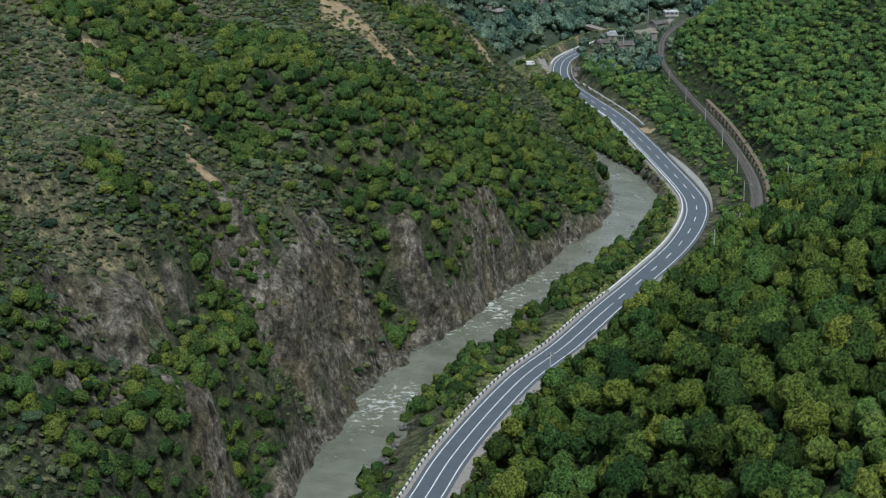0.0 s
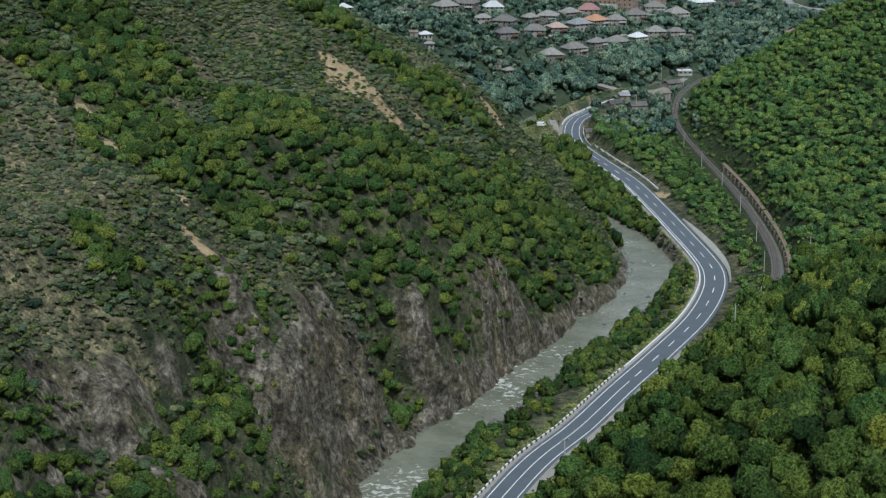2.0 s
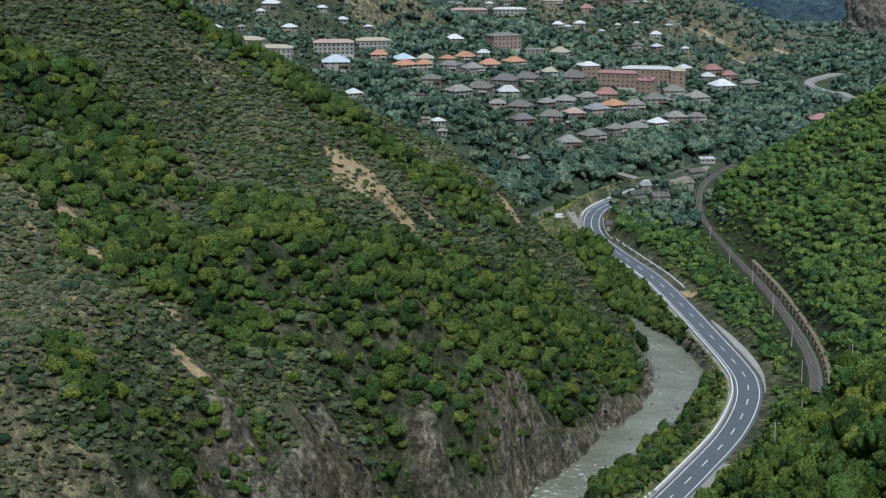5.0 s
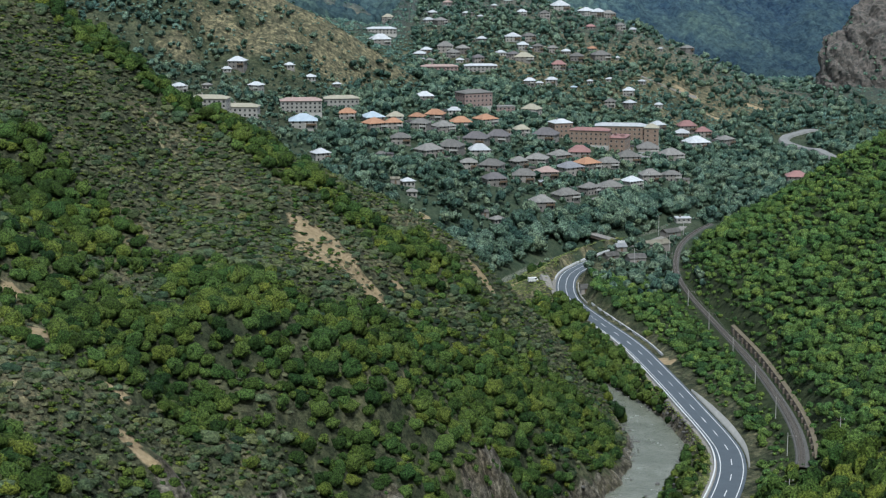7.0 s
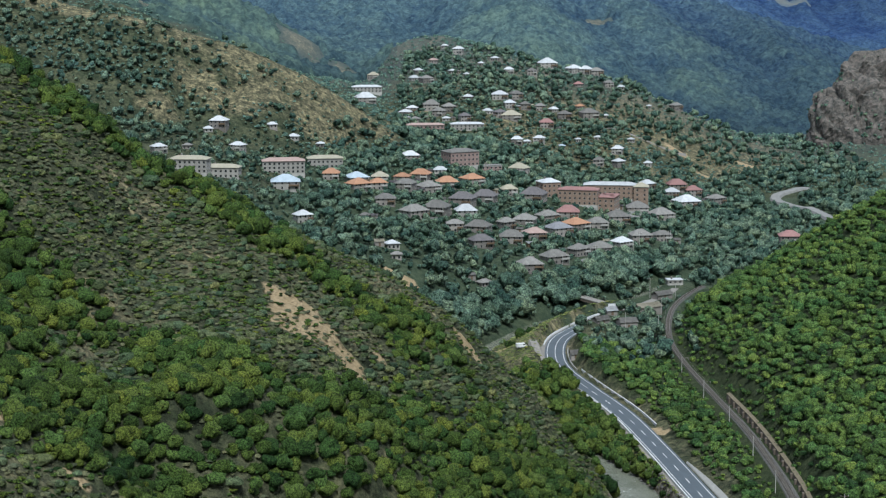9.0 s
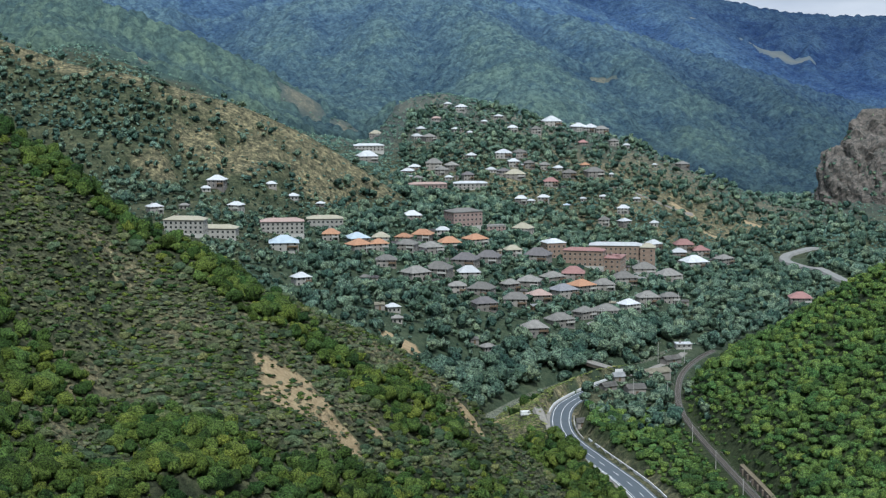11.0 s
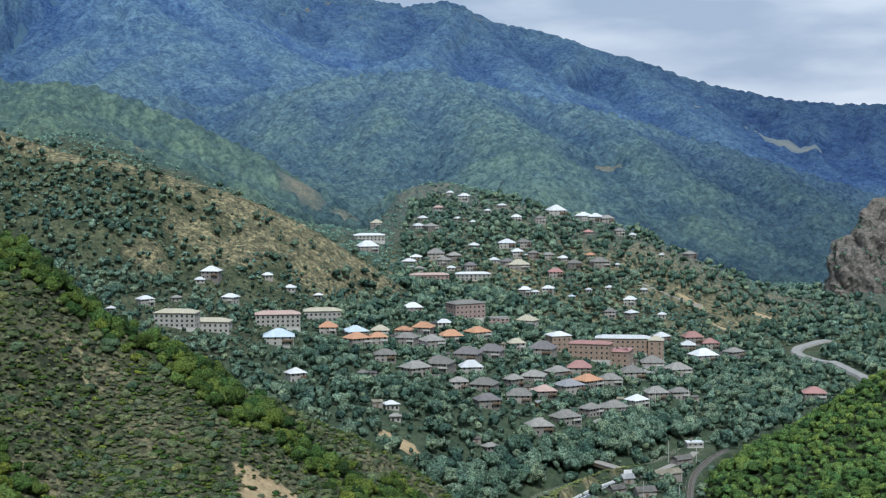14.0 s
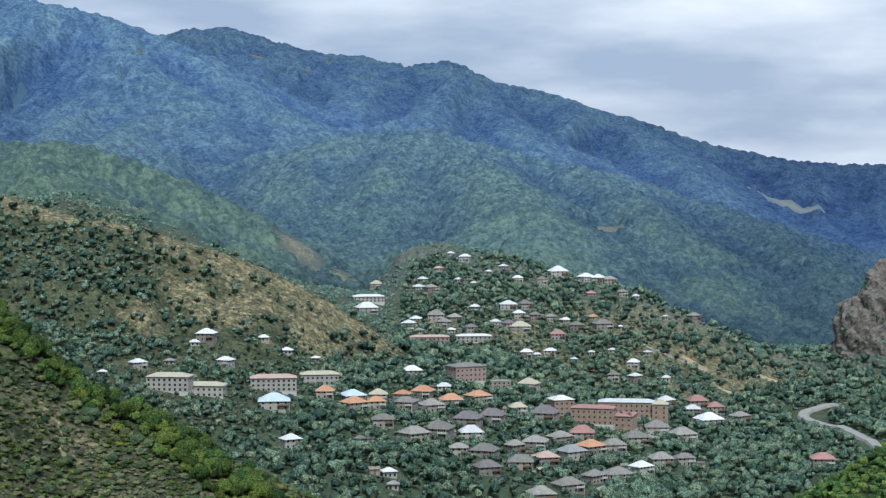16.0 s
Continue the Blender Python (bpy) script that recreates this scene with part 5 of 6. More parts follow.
def track(line, offset):
    me_verts, me_faces = [], []
    s = 0.0
    box_f = np.array([(0, 1, 3, 2), (4, 6, 7, 5), (0, 4, 5, 1), (2, 3, 7, 6), (0, 2, 6, 4), (1, 5, 7, 3)])
    while s < run_length(line):
        q, a = along(line, s)
        t, n = np.array([math.cos(a), math.sin(a)]), np.array([math.sin(a), -math.cos(a)])
        base = len(me_verts)
        for u in (-0.14, 0.14):
            for v in (-1.1, 1.1):
                for w in (6.4, 6.56):
                    c = q + n * (offset + v) + t * u
                    me_verts.append((c[0], c[1], w))
        me_faces.append(box_f + base)
        s += 0.75
    ob = new("sleepers", mesh_of("sleepers", me_verts, np.concatenate(me_faces), M_SLEEPER, False))
    ob.parent = railway
    tagged(ob, "weathered dark sleepers", kind="stuff")
    for side in (-0.76, 0.76):
        o = offset + side
        r = strip("rail", line, [o - 0.06, o - 0.04, o + 0.04, o + 0.06], [6.55, 6.74, 6.74, 6.55], M_STEEL)
        r.parent = railway


track(fine_rail, -0.3)

# stone retaining wall with buttresses above the track
M_WALLSTONE = surface("dark_wall_stone", (0.075, 0.062, 0.050), (0.21, 0.17, 0.135), 0.6, 0.95, 0, 0.1)
M_COPING = surface("sandy_coping", (0.10, 0.085, 0.055), (0.22, 0.18, 0.12), 0.6, 0.95, 0, 0.05)
cut = stretch(polyline(RAIL, 2.0), 656, 836)
rock_wall = new("retaining_wall")
tagged(rock_wall, "dark stone retaining wall with buttresses and a sandy coping above the track", "wall")
top = 6.2 + np.interp(cut[:, 1], [656, 670, 800, 836], [0.7, 1.5, 2.2, 2.2])
ct = np.gradient(cut, axis=0)
ct /= np.linalg.norm(ct, axis=1)[:, None]
cn = np.stack([ct[:, 1], -ct[:, 0]], -1)
lean = np.interp(cut[:, 1], [656, 836], [3.4, 3.0])
for nm, offs, hs, mat in (("face", (0, 0.25, 0.9), (5.0, None, None), M_WALLSTONE), ("coping", (0.12, 0.17, 0.7, 1.5), (-0.1, 0.12, 0.2, 0.5), M_COPING)):
    o = np.stack([lean + v for v in offs], 1)
    z = np.stack([np.where(h is None, top, (h if h == 5.0 else top + (h or 0))) + 0 * top for h in hs], 1)
    q = cut[:, None] + cn[:, None] * o[..., None]
    ob = sheet(nm, q[..., 0], q[..., 1], z, mat, False)
    ob.parent = rock_wall
bm = bmesh.new()
box(bm, -0.6, 0.6, -0.55, 0.5, 5.4, 9.6, 0.08)
me_b = bpy.data.meshes.new("buttress")
bm.to_mesh(me_b)
bm.free()
me_b.materials.append(M_WALLSTONE)
for s in np.arange(6, run_length(cut) - 4, 7.5):
    q, a = along(cut, s)
    o = float(np.interp(q[1], [656, 836], [3.3, 2.9]))
    ob = new("buttress", me_b)
    ob.matrix_world = Matrix.Translation((q[0] + o * math.sin(a), q[1] - o * math.cos(a), float(np.interp(q[1], [656, 670, 836], [-2.9, -2.1, -1.4])))) @ Matrix.Rotation(a, 4, "Z")
    ob.parent = rock_wall


# catenary masts and wires
def mast():
    thing = new("catenary_mast")
    part("pole", rod(rod(bmesh.new(), (0, 0, 5.6), (0, 0, 12.6), 0.14, 0.10), (0, 0, 12.6), (0, 0, 13.0), 0.16, 0.04), M_CONCRETE, thing)
    part("bracket", rod(rod(bmesh.new(), (0, 0, 12.0), (2.6, 0, 12.3), 0.05, 0.04, 6), (0, 0, 11.0), (2.4, 0, 12.2), 0.03, 0.03, 6), M_STEEL, thing)
    part("insulator", rod(bmesh.new(), (2.5, 0, 11.7), (2.5, 0, 12.2), 0.09, 0.07), M_CONCRETE, thing)
    return tagged(thing, "grey concrete catenary mast with a steel bracket beside the track", "mast", "catenary masts")


first = None
mast_at = []
for s in np.arange(14, run_length(fine_rail), 44):
    q, a = along(fine_rail, s)
    m = Matrix.Translation((q[0] - 4.6 * math.sin(a), q[1] + 4.6 * math.cos(a), 0)) @ Matrix.Rotation(a - math.pi / 2, 4, "Z")
    if first is None:
        first = mast()
        first.matrix_world = m
    else:
        copy_thing(first, m)
    mast_at.append(m @ Vector((2.5, 0, 11.7)))
cable = bpy.data.curves.new("contact_wire", "CURVE")
cable.dimensions, cable.bevel_depth = "3D", 0.03
sp = cable.splines.new("POLY")
pts = []
for a, b in zip(mast_at, mast_at[1:]):
    for k in range(6):
        f = k / 6
        pts.append(a.lerp(b, f) - Vector((0, 0, 1.2 * 4 * f * (1 - f))))
sp.points.add(len(pts) - 1)
for v, c in zip(sp.points, pts):
    v.co = (*c, 1)
cable.materials.append(M_STEEL)
tagged(new("contact_wire", cable), "thin steel wire slung between the catenary masts", "wire")


# street poles
def pole():
    thing = new("utility_pole")
    part("post", rod(bmesh.new(), (0, 0, -1), (0, 0, 10.5), 0.17, 0.11), M_CONCRETE, thing)
    part("crossarm", box(bmesh.new(), -1.3, 1.3, -0.06, 0.06, 9.7, 9.85), M_BARK, thing)
    bm = bmesh.new()
    for x in (-1.1, 0.0, 1.1):
        rod(bm, (x, 0, 9.85), (x, 0, 10.15), 0.06, 0.04, 6)
    part("insulators", bm, M_PAINT, thing)
    return tagged(thing, "pale concrete utility pole with a wooden crossarm", "pole", "utility poles")


first = None
for x, y, turn in [(82, 600, 20), (71, 575, 25), (17, 470, 35), (104, 645, 10), (70, 975, 0), (92, 1090, 0), (100, 1240, 0), (68, 1150, 20), (122, 1275, 0)]:
    z = float(height(np.array([x * 1.0]), np.array([y * 1.0]))[0])
    m = pose(x, y, z, 0, 0, turn)
    if first is None:
        first = pole()
        first.matrix_world = m
    else:
        copy_thing(first, m)


# ---- boulders in the river and along the banks ----
def boulder_mesh(seed):
    rng = np.random.default_rng(seed)
    v, f = cube_ball(4)
    d = rng.normal(size=(5, 3))
    d /= np.linalg.norm(d, axis=1)[:, None]
    k = 1 - 0.45 * np.max(np.clip(v @ d.T - 0.25, 0, 1), axis=1) + 0.08 * np.sin(9 * v[:, 0] + seed) * np.cos(8 * v[:, 1])
    w = v * k[:, None] * [1.0, 0.8, 0.62]
    return mesh_of("boulder", w, f, M_STONE, True)


BOULDERS = [boulder_mesh(i) for i in range(5)]
brng = np.random.default_rng(12)
in_river = [(24, 586, 1.5), (31, 592, 0.8), (64, 692, 1.3), (66, 686, 1.2), (66, 678, 1.7), (63, 672, 1.0), (53, 668, 1.1), (56, 663, 0.8), (48, 655, 0.9), (27, 612, 0.7), (45, 672, 0.7),
            (36, 634, 0.9), (41, 640, 0.7), (50, 705, 0.6), (66, 700, 0.9), (68, 707, 0.8), (33, 620, 0.6), (58, 660, 0.6), (12, 560, 0.7), (-20, 480, 0.8)]
for k, (x, y, r) in enumerate(in_river):
    ob = new("boulder", BOULDERS[k % 5])
    ob.matrix_world = pose(x, y, WATER_Z + 0.05, brng.uniform(-15, 15), brng.uniform(-15, 15), brng.uniform(0, 360)) @ Matrix.Diagonal((r, r, r, 1))
    tagged(ob, "dark wet boulder in the river", "boulder", "boulders in the river")
n_b = 900
t_ = brng.uniform(0, 1, n_b)
idx = (np.interp(t_, [0, 1], [np.argmin(np.abs(wl_fine[:, 1] - 400)), np.argmin(np.abs(wl_fine[:, 1] - 830))])).astype(int)
sgn = np.where(brng.uniform(size=n_b) < 0.62, 1, -1)
offs = water_half_width(wl_fine[idx, 1]) + brng.uniform(-1.6, 2.6, n_b)
bx = wl_fine[idx] + np.stack([w_tan[idx, 1], -w_tan[idx, 0]], -1) * (sgn * offs)[:, None]
bz = np.maximum(height(bx[:, 0], bx[:, 1]), WATER_Z - 0.1)
br = brng.uniform(0.25, 0.95, n_b)
tv, tf = cube_ball(2)
tagged(scatter("bank_stones", [(tv * [1, 0.8, 0.7], tf, tv), (tv * [0.8, 1.1, 0.6] + 0.12 * np.sin(5 * tv), tf, tv)], np.stack([bx[:, 0], bx[:, 1], bz], -1), br, br, brng, M_STONE, True), "grey stones along the river's edge", "stones", kind="stuff")


# ---- village ----
ROOFS = {
    "g": (surface("grey_fibre_cement_roof", (0.11, 0.107, 0.102), (0.25, 0.242, 0.228), 0.5, 0.9, 0, 0.03, 5, 0.2, 0.28), "grey fibre-cement"),
    "d": (surface("dark_slate_roof", (0.085, 0.08, 0.085), (0.17, 0.16, 0.165), 0.5, 0.85, 0, 0.03), "dark grey"),
    "s": (surface("blue_grey_roof", (0.14, 0.145, 0.16), (0.27, 0.275, 0.30), 0.5, 0.7, 0, 0.03), "blue-grey metal"),
    "w": (surface("pale_sheet_metal_roof", (0.36, 0.375, 0.39), (0.58, 0.60, 0.62), 0.4, 0.5, 0, 0.0, 5, 0.2, 0.15), "pale sheet-metal"),
    "b": (surface("pale_blue_metal_roof", (0.30, 0.38, 0.45), (0.48, 0.56, 0.62), 0.4, 0.5), "pale blue metal"),
    "o": (surface("orange_tile_roof", (0.29, 0.145, 0.085), (0.45, 0.245, 0.15), 0.6, 0.8, 0, 0.03, 5, 0.2, 0.1), "orange tiled"),
    "r": (surface("red_metal_roof", (0.21, 0.105, 0.10), (0.34, 0.185, 0.17), 0.6, 0.7, 0, 0.03, 5, 0.2, 0.15), "faded red"),
    "p": (surface("pinkish_roof", (0.30, 0.20, 0.18), (0.42, 0.32, 0.29), 0.5, 0.85), "pinkish grey"),
    "t": (surface("tan_roof", (0.27, 0.25, 0.19), (0.42, 0.39, 0.31), 0.5, 0.9), "tan fibre-cement"),
}
M_TUFF = surface("grey_tuff_wall", (0.17, 0.155, 0.142), (0.33, 0.305, 0.28), 0.35, 0.95, 0, 0.05, 5, 0.2, 0.35)
M_PLASTER = surface("pale_plaster_wall", (0.25, 0.24, 0.222), (0.43, 0.415, 0.385), 0.4, 0.9, 0, 0.02, 5, 0.2, 0.15)
M_BRICK = surface("orange_tuff_wall", (0.20, 0.140, 0.108), (0.34, 0.245, 0.19), 0.5, 0.95, 0, 0.03)
M_PINK = surface("pink_tuff_wall", (0.24, 0.165, 0.15), (0.37, 0.275, 0.25), 0.4, 0.95, 0, 0.03)
M_GLASS = surface("dark_window_glass", (0.015, 0.018, 0.02), (0.05, 0.055, 0.06), 0.8, 0.15)
M_FRAME = surface("window_frame_paint", (0.28, 0.27, 0.25), (0.45, 0.44, 0.42), 1.0, 0.6)
M_WOOD = surface("door_wood", (0.09, 0.06, 0.04), (0.20, 0.14, 0.09), 1.5, 0.8)


def window_mesh(w, h):
    """A window set in a wall that faces -y: a frame round a dark pane set back in it."""
    bm = bmesh.new()
    box(bm, -w / 2, w / 2, -0.07, 0.05, -h / 2, h / 2)
    front = [f for f in bm.faces if f.normal.y < -0.9] or [min(bm.faces, key=lambda f: f.calc_center_median().y)]
    for f in bm.faces:
        f.material_index = 1
    bmesh.ops.inset_region(bm, faces=front, thickness=0.09, depth=-0.06)
    front[0].material_index = 0
    me = bpy.data.meshes.new("window")
    bm.to_mesh(me)
    bm.free()
    me.materials.append(M_GLASS)
    me.materials.append(M_FRAME)
    return me


WINDOW, WIDE_WINDOW = window_mesh(1.1, 1.4), window_mesh(1.3, 1.35)


def add_windows(thing, w, d, rows, cols, side_cols, z0, step, mesh=None, back=False):
    for r_ in range(rows):
        z = z0 + r_ * step
        for c in range(cols):
            ob = new("window", mesh or WINDOW)
            ob.matrix_world = Matrix.Translation((w * ((c + 0.5) / cols - 0.5), -d / 2 - 0.003, z))
            ob.parent = thing
        for s_ in (-1, 1):
            for c in range(side_cols):
                ob = new("window", mesh or WINDOW)
                ob.matrix_world = Matrix.Translation((s_ * (w / 2 + 0.003), d * ((c + 0.5) / side_cols - 0.5), z)) @ Matrix.Rotation(s_ * math.pi / 2, 4, "Z")
                ob.parent = thing


def hip_roof(w, d, z, rise, over, ridge):
    """A hipped roof with eaves that have thickness; ridge: its length."""
    bm = bmesh.new()
    x, y = w / 2 + over, d / 2 + over
    low = [bm.verts.new((sx * x, sy * y, z - 0.18)) for sx, sy in ((-1, -1), (1, -1), (1, 1), (-1, 1))]
    eave = [bm.verts.new((sx * x, sy * y, z)) for sx, sy in ((-1, -1), (1, -1), (1, 1), (-1, 1))]
    a, b = bm.verts.new((-ridge / 2, 0, z + rise)), bm.verts.new((ridge / 2, 0, z + rise))
    bm.faces.new(low[::-1])
    for i in range(4):
        j = (i + 1) % 4
        bm.faces.new((low[i], low[j], eave[j], eave[i]))
    bm.faces.new((eave[0], eave[1], b, a))
    bm.faces.new((eave[1], eave[2], b))
    bm.faces.new((eave[2], eave[3], a, b))
    bm.faces.new((eave[3], eave[0], a))
    return bm


def flat_roof(w, d, z, over):
    return box(bmesh.new(), -w / 2 - over, w / 2 + over, -d / 2 - over, d / 2 + over, z, z + 0.35, 0.06)


house_rng = random.Random(7)


def ground_at(x, y):
    return float(height(np.array([float(x)]), np.array([float(y)]))[0])


def house(x, y, w, kind, turn):
    w = 1.1 * w
    d = w * house_rng.uniform(0.72, 0.92)
    tall = w > 7.5
    h = house_rng.uniform(4.3, 5.2) if tall else house_rng.uniform(2.6, 3.2)
    thing = new("house")
    thing.matrix_world = pose(x, y + d * 0.4, ground_at(x, y + d * 0.4) - 0.7, 0, 0, turn)
    pale = kind in "wb" and house_rng.random() < 0.55
    wall = part("wall", box(bmesh.new(), -w / 2, w / 2, -d / 2, d / 2, -4.5, h), M_PLASTER if pale else M_TUFF, thing)
    roof = part("roof", hip_roof(w, d, h + 0.02, w * house_rng.uniform(0.23, 0.30), 0.6, w * house_rng.uniform(0.15, 0.4)), ROOFS[kind][0], thing)
    if tall and house_rng.random() < 0.6:
        cx = house_rng.uniform(-0.2, 0.2) * w
        part("chimney", box(bmesh.new(), cx - 0.3, cx + 0.3, 0.5, 1.1, h + 0.6, h + w * 0.2 + 0.9, 0.04), M_TUFF, roof)
    cols = 4 if w > 10 else 3 if w > 6 else 2
    add_windows(thing, w, d, 2 if tall else 1, cols, 2 if w > 7 else 1, 1.5, 2.6)
    if tall:
        bm = bmesh.new()
        box(bm, w * 0.1, w * 0.48, -d / 2 - 1.3, -d / 2, 2.55, 2.72)
        for px_ in (w * 0.12, w * 0.46):
            box(bm, px_ - 0.08, px_ + 0.08, -d / 2 - 1.25, -d / 2 - 1.1, -2.0, h - 0.02)
        box(bm, w * 0.1, w * 0.48, -d / 2 - 1.3, -d / 2 - 1.22, 2.72, 3.55)
        part("balcony", bm, M_WOOD if house_rng.random() < 0.5 else M_CONCRETE, thing)
    storeys = "two-storey" if tall else "one-storey"
    stuff = "pale plastered" if pale else "grey tuff"
    tagged(thing, f"{storeys} {stuff} house with {ROOFS[kind][1]} hipped roof", "house", "houses of the village")


def block(name, x, y, w, d, h, turn, wall_mat, roof_kind, rows, cols, side, label, category="building", rise=1.8, flat=False, drop=7.0):
    thing = new(name)
    thing.matrix_world = pose(x, y, ground_at(x, y) - (0.9 if h > 4 else 0.0), 0, 0, turn)
    part("wall", box(bmesh.new(), -w / 2, w / 2, -d / 2, d / 2, -drop, h), wall_mat, thing)
    if flat:
        roof = part("roof", flat_roof(w, d, h + 0.01, 0.25), ROOFS[roof_kind][0], thing)
    else:
        roof = part("roof", hip_roof(w, d, h + 0.02, rise, 0.5, w - d * 0.8), ROOFS[roof_kind][0], thing)
    part("chimney", box(bmesh.new(), -w * 0.2 - 0.4, -w * 0.2 + 0.4, -0.4, 0.4, h, h + rise + 0.9, 0.05), M_TUFF, roof)
    part("plinth", box(bmesh.new(), -w / 2 - 0.12, w / 2 + 0.12, -d / 2 - 0.12, d / 2 + 0.12, -drop + 0.1, 0.7), M_CONCRETE, thing)
    part("cornice", box(bmesh.new(), -w / 2 - 0.22, w / 2 + 0.22, -d / 2 - 0.22, d / 2 + 0.22, h - 0.45, h - 0.18), M_CONCRETE if wall_mat is not M_PLASTER else M_PLASTER, thing)
    add_windows(thing, w, d, rows, cols, side, 1.9, (h - 1.2) / rows, WIDE_WINDOW)
    return tagged(thing, label, category)


for rows_, lo, hi in ((FRONT_ROWS, 6, 22), (MIDDLE_ROWS, -2, 20), (HILL_HOUSES, -15, 20), (UPPER_HOUSES, -15, 20), (WEST_HOUSES, -10, 15)):
    for x, y, w, kind in rows_:
        house(x, y, w, kind, house_rng.uniform(lo, hi) + house_rng.choice((-18, 0, 0, 24)))


# outbuildings in the yards: low sheds with lean-to roofs
def outbuilding(x, y, w, kind, turn):
    thing = new("outbuilding")
    thing.matrix_world = pose(x, y, ground_at(x, y), 0, 0, turn)
    d, h = w * 0.7, house_rng.uniform(2.0, 2.6)
    part("wall", box(bmesh.new(), -w / 2, w / 2, -d / 2, d / 2, -2.0, h), M_TUFF if kind != "w" else M_WOOD, thing)
    bm = bmesh.new()
    a = [bm.verts.new(v) for v in ((-w / 2 - 0.3, -d / 2 - 0.4, h), (w / 2 + 0.3, -d / 2 - 0.4, h), (w / 2 + 0.3, d / 2 + 0.3, h + 0.9), (-w / 2 - 0.3, d / 2 + 0.3, h + 0.9))]
    bm.faces.new(a)
    bmesh.ops.solidify(bm, geom=bm.faces[:], thickness=0.12)
    part("roof", bm, ROOFS[kind][0], thing)
    part("door", box(bmesh.new(), -0.5, 0.5, -d / 2 - 0.05, -d / 2 + 0.02, 0, 1.9), M_WOOD, thing)
    tagged(thing, f"low outbuilding with {ROOFS[kind][1]} lean-to roof in a yard", "shed", "outbuildings of the village")


for rows_ in (FRONT_ROWS, MIDDLE_ROWS, HILL_HOUSES):
    for x, y, w, kind in rows_[::2]:
        outbuilding(x + house_rng.choice((-1, 1)) * (0.75 * w + 2), y + house_rng.uniform(-3, 5), house_rng.uniform(3, 5), house_rng.choice("ggdwt"), house_rng.uniform(-5, 25))

block("apartment_house", -111, 1262, 25, 10, 8.2, 8, M_PLASTER, "p", 3, 9, 3, "long white three-storey house with faded pinkish roof")
block("apartment_house", -91, 1328, 22, 10, 6.8, 8, M_PLASTER, "t", 2, 8, 3, "long pale two-storey house with tan roof")
block("apartment_house", -157, 1192, 22, 11, 8.4, -6, M_PLASTER, "t", 3, 8, 3, "pale three-storey apartment house with tan roof")
block("apartment_house", -140, 1203, 20, 10, 6.6, -4, M_PLASTER, "t", 2, 7, 3, "pale two-storey apartment house with tan roof")
block("school", -6, 1456, 22, 15, 10.5, 28, M_PINK, "g", 3, 7, 4, "three-storey pink tuff school with grey roof and cornice", "school", 2.0)
block("annex", 15, 1464, 15, 9, 5.2, 14, M_PINK, "g", 2, 5, 2, "two-storey grey-pink annex with a flat roof", "building", 1.2, True)
block("brick_building", 72, 1372, 26, 11, 10.5, -14, M_BRICK, "r", 3, 8, 3, "three-storey orange tuff building with faded red roof", "building", 1.6)
block("brick_building", 92, 1378, 11, 22, 10.5, -14, M_BRICK, "r", 3, 3, 6, "wing of orange tuff with faded red roof", "building", 1.5)
block("brick_building", 98, 1446, 36, 12, 10.5, -6, M_BRICK, "w", 3, 11, 3, "long orange tuff building with pale metal roof", "building", 1.8)
block("tower", 119, 1440, 10, 10, 13.5, -6, M_BRICK, "t", 4, 2, 2, "square orange tuff tower with a pyramid roof", "tower", 2.6)
block("brick_building", 53, 1392, 13, 12, 10.5, 20, M_BRICK, "w", 3, 4, 3, "tall orange tuff house with white metal roof", "building", 2.4)
block("white_hall", -90, 1828, 26, 12, 5.6, 8, M_PLASTER, "w", 2, 8, 3, "long pale hall with white metal roof below the ravine", "hall", 1.6)
block("long_house", -34, 1636, 29, 10, 6.0, 6, M_PINK, "p", 2, 9, 3, "long two-storey pinkish house with pale roof", "building", 1.4)
block("long_house", -1, 1645, 26, 10, 5.6, 4, M_PLASTER, "w", 2, 8, 3, "long white two-storey house with sheet-metal roof", "building", 1.4)
block("white_depot", 109, 1132, 8, 6, 2.6, 6, M_PLASTER, "w", 1, 3, 2, "small white depot building with flat roof by the railway", "building", 0.8, True, 3.0)


# sheds by the bridge
def shed(x, y, w, d, h, turn, kind, label):
    thing = new("shed")
    thing.matrix_world = pose(x, y, ground_at(x, y) + 0.1, 0, 0, turn)
    part("wall", box(bmesh.new(), -w / 2, w / 2, -d / 2, d / 2, -2.5, h), M_TUFF, thing)
    bm = bmesh.new()
    x0, y0 = w / 2 + 0.5, d / 2 + 0.5
    a = [bm.verts.new(v) for v in ((-x0, -y0, h - 0.3), (x0, -y0, h - 0.3), (x0, 0, h + 1.5), (-x0, 0, h + 1.5), (x0, y0, h - 0.3), (-x0, y0, h - 0.3))]
    bm.faces.new((a[0], a[1], a[2], a[3]))
    bm.faces.new((a[3], a[2], a[4], a[5]))
    bmesh.ops.solidify(bm, geom=bm.faces[:], thickness=0.15)
    part("roof", bm, ROOFS[kind][0], thing)
    part("door", box(bmesh.new(), -0.6, 0.6, -d / 2 - 0.06, -d / 2 + 0.02, 0, 2.0), M_WOOD, thing)
    tagged(thing, label, "shed", "sheds by the road")


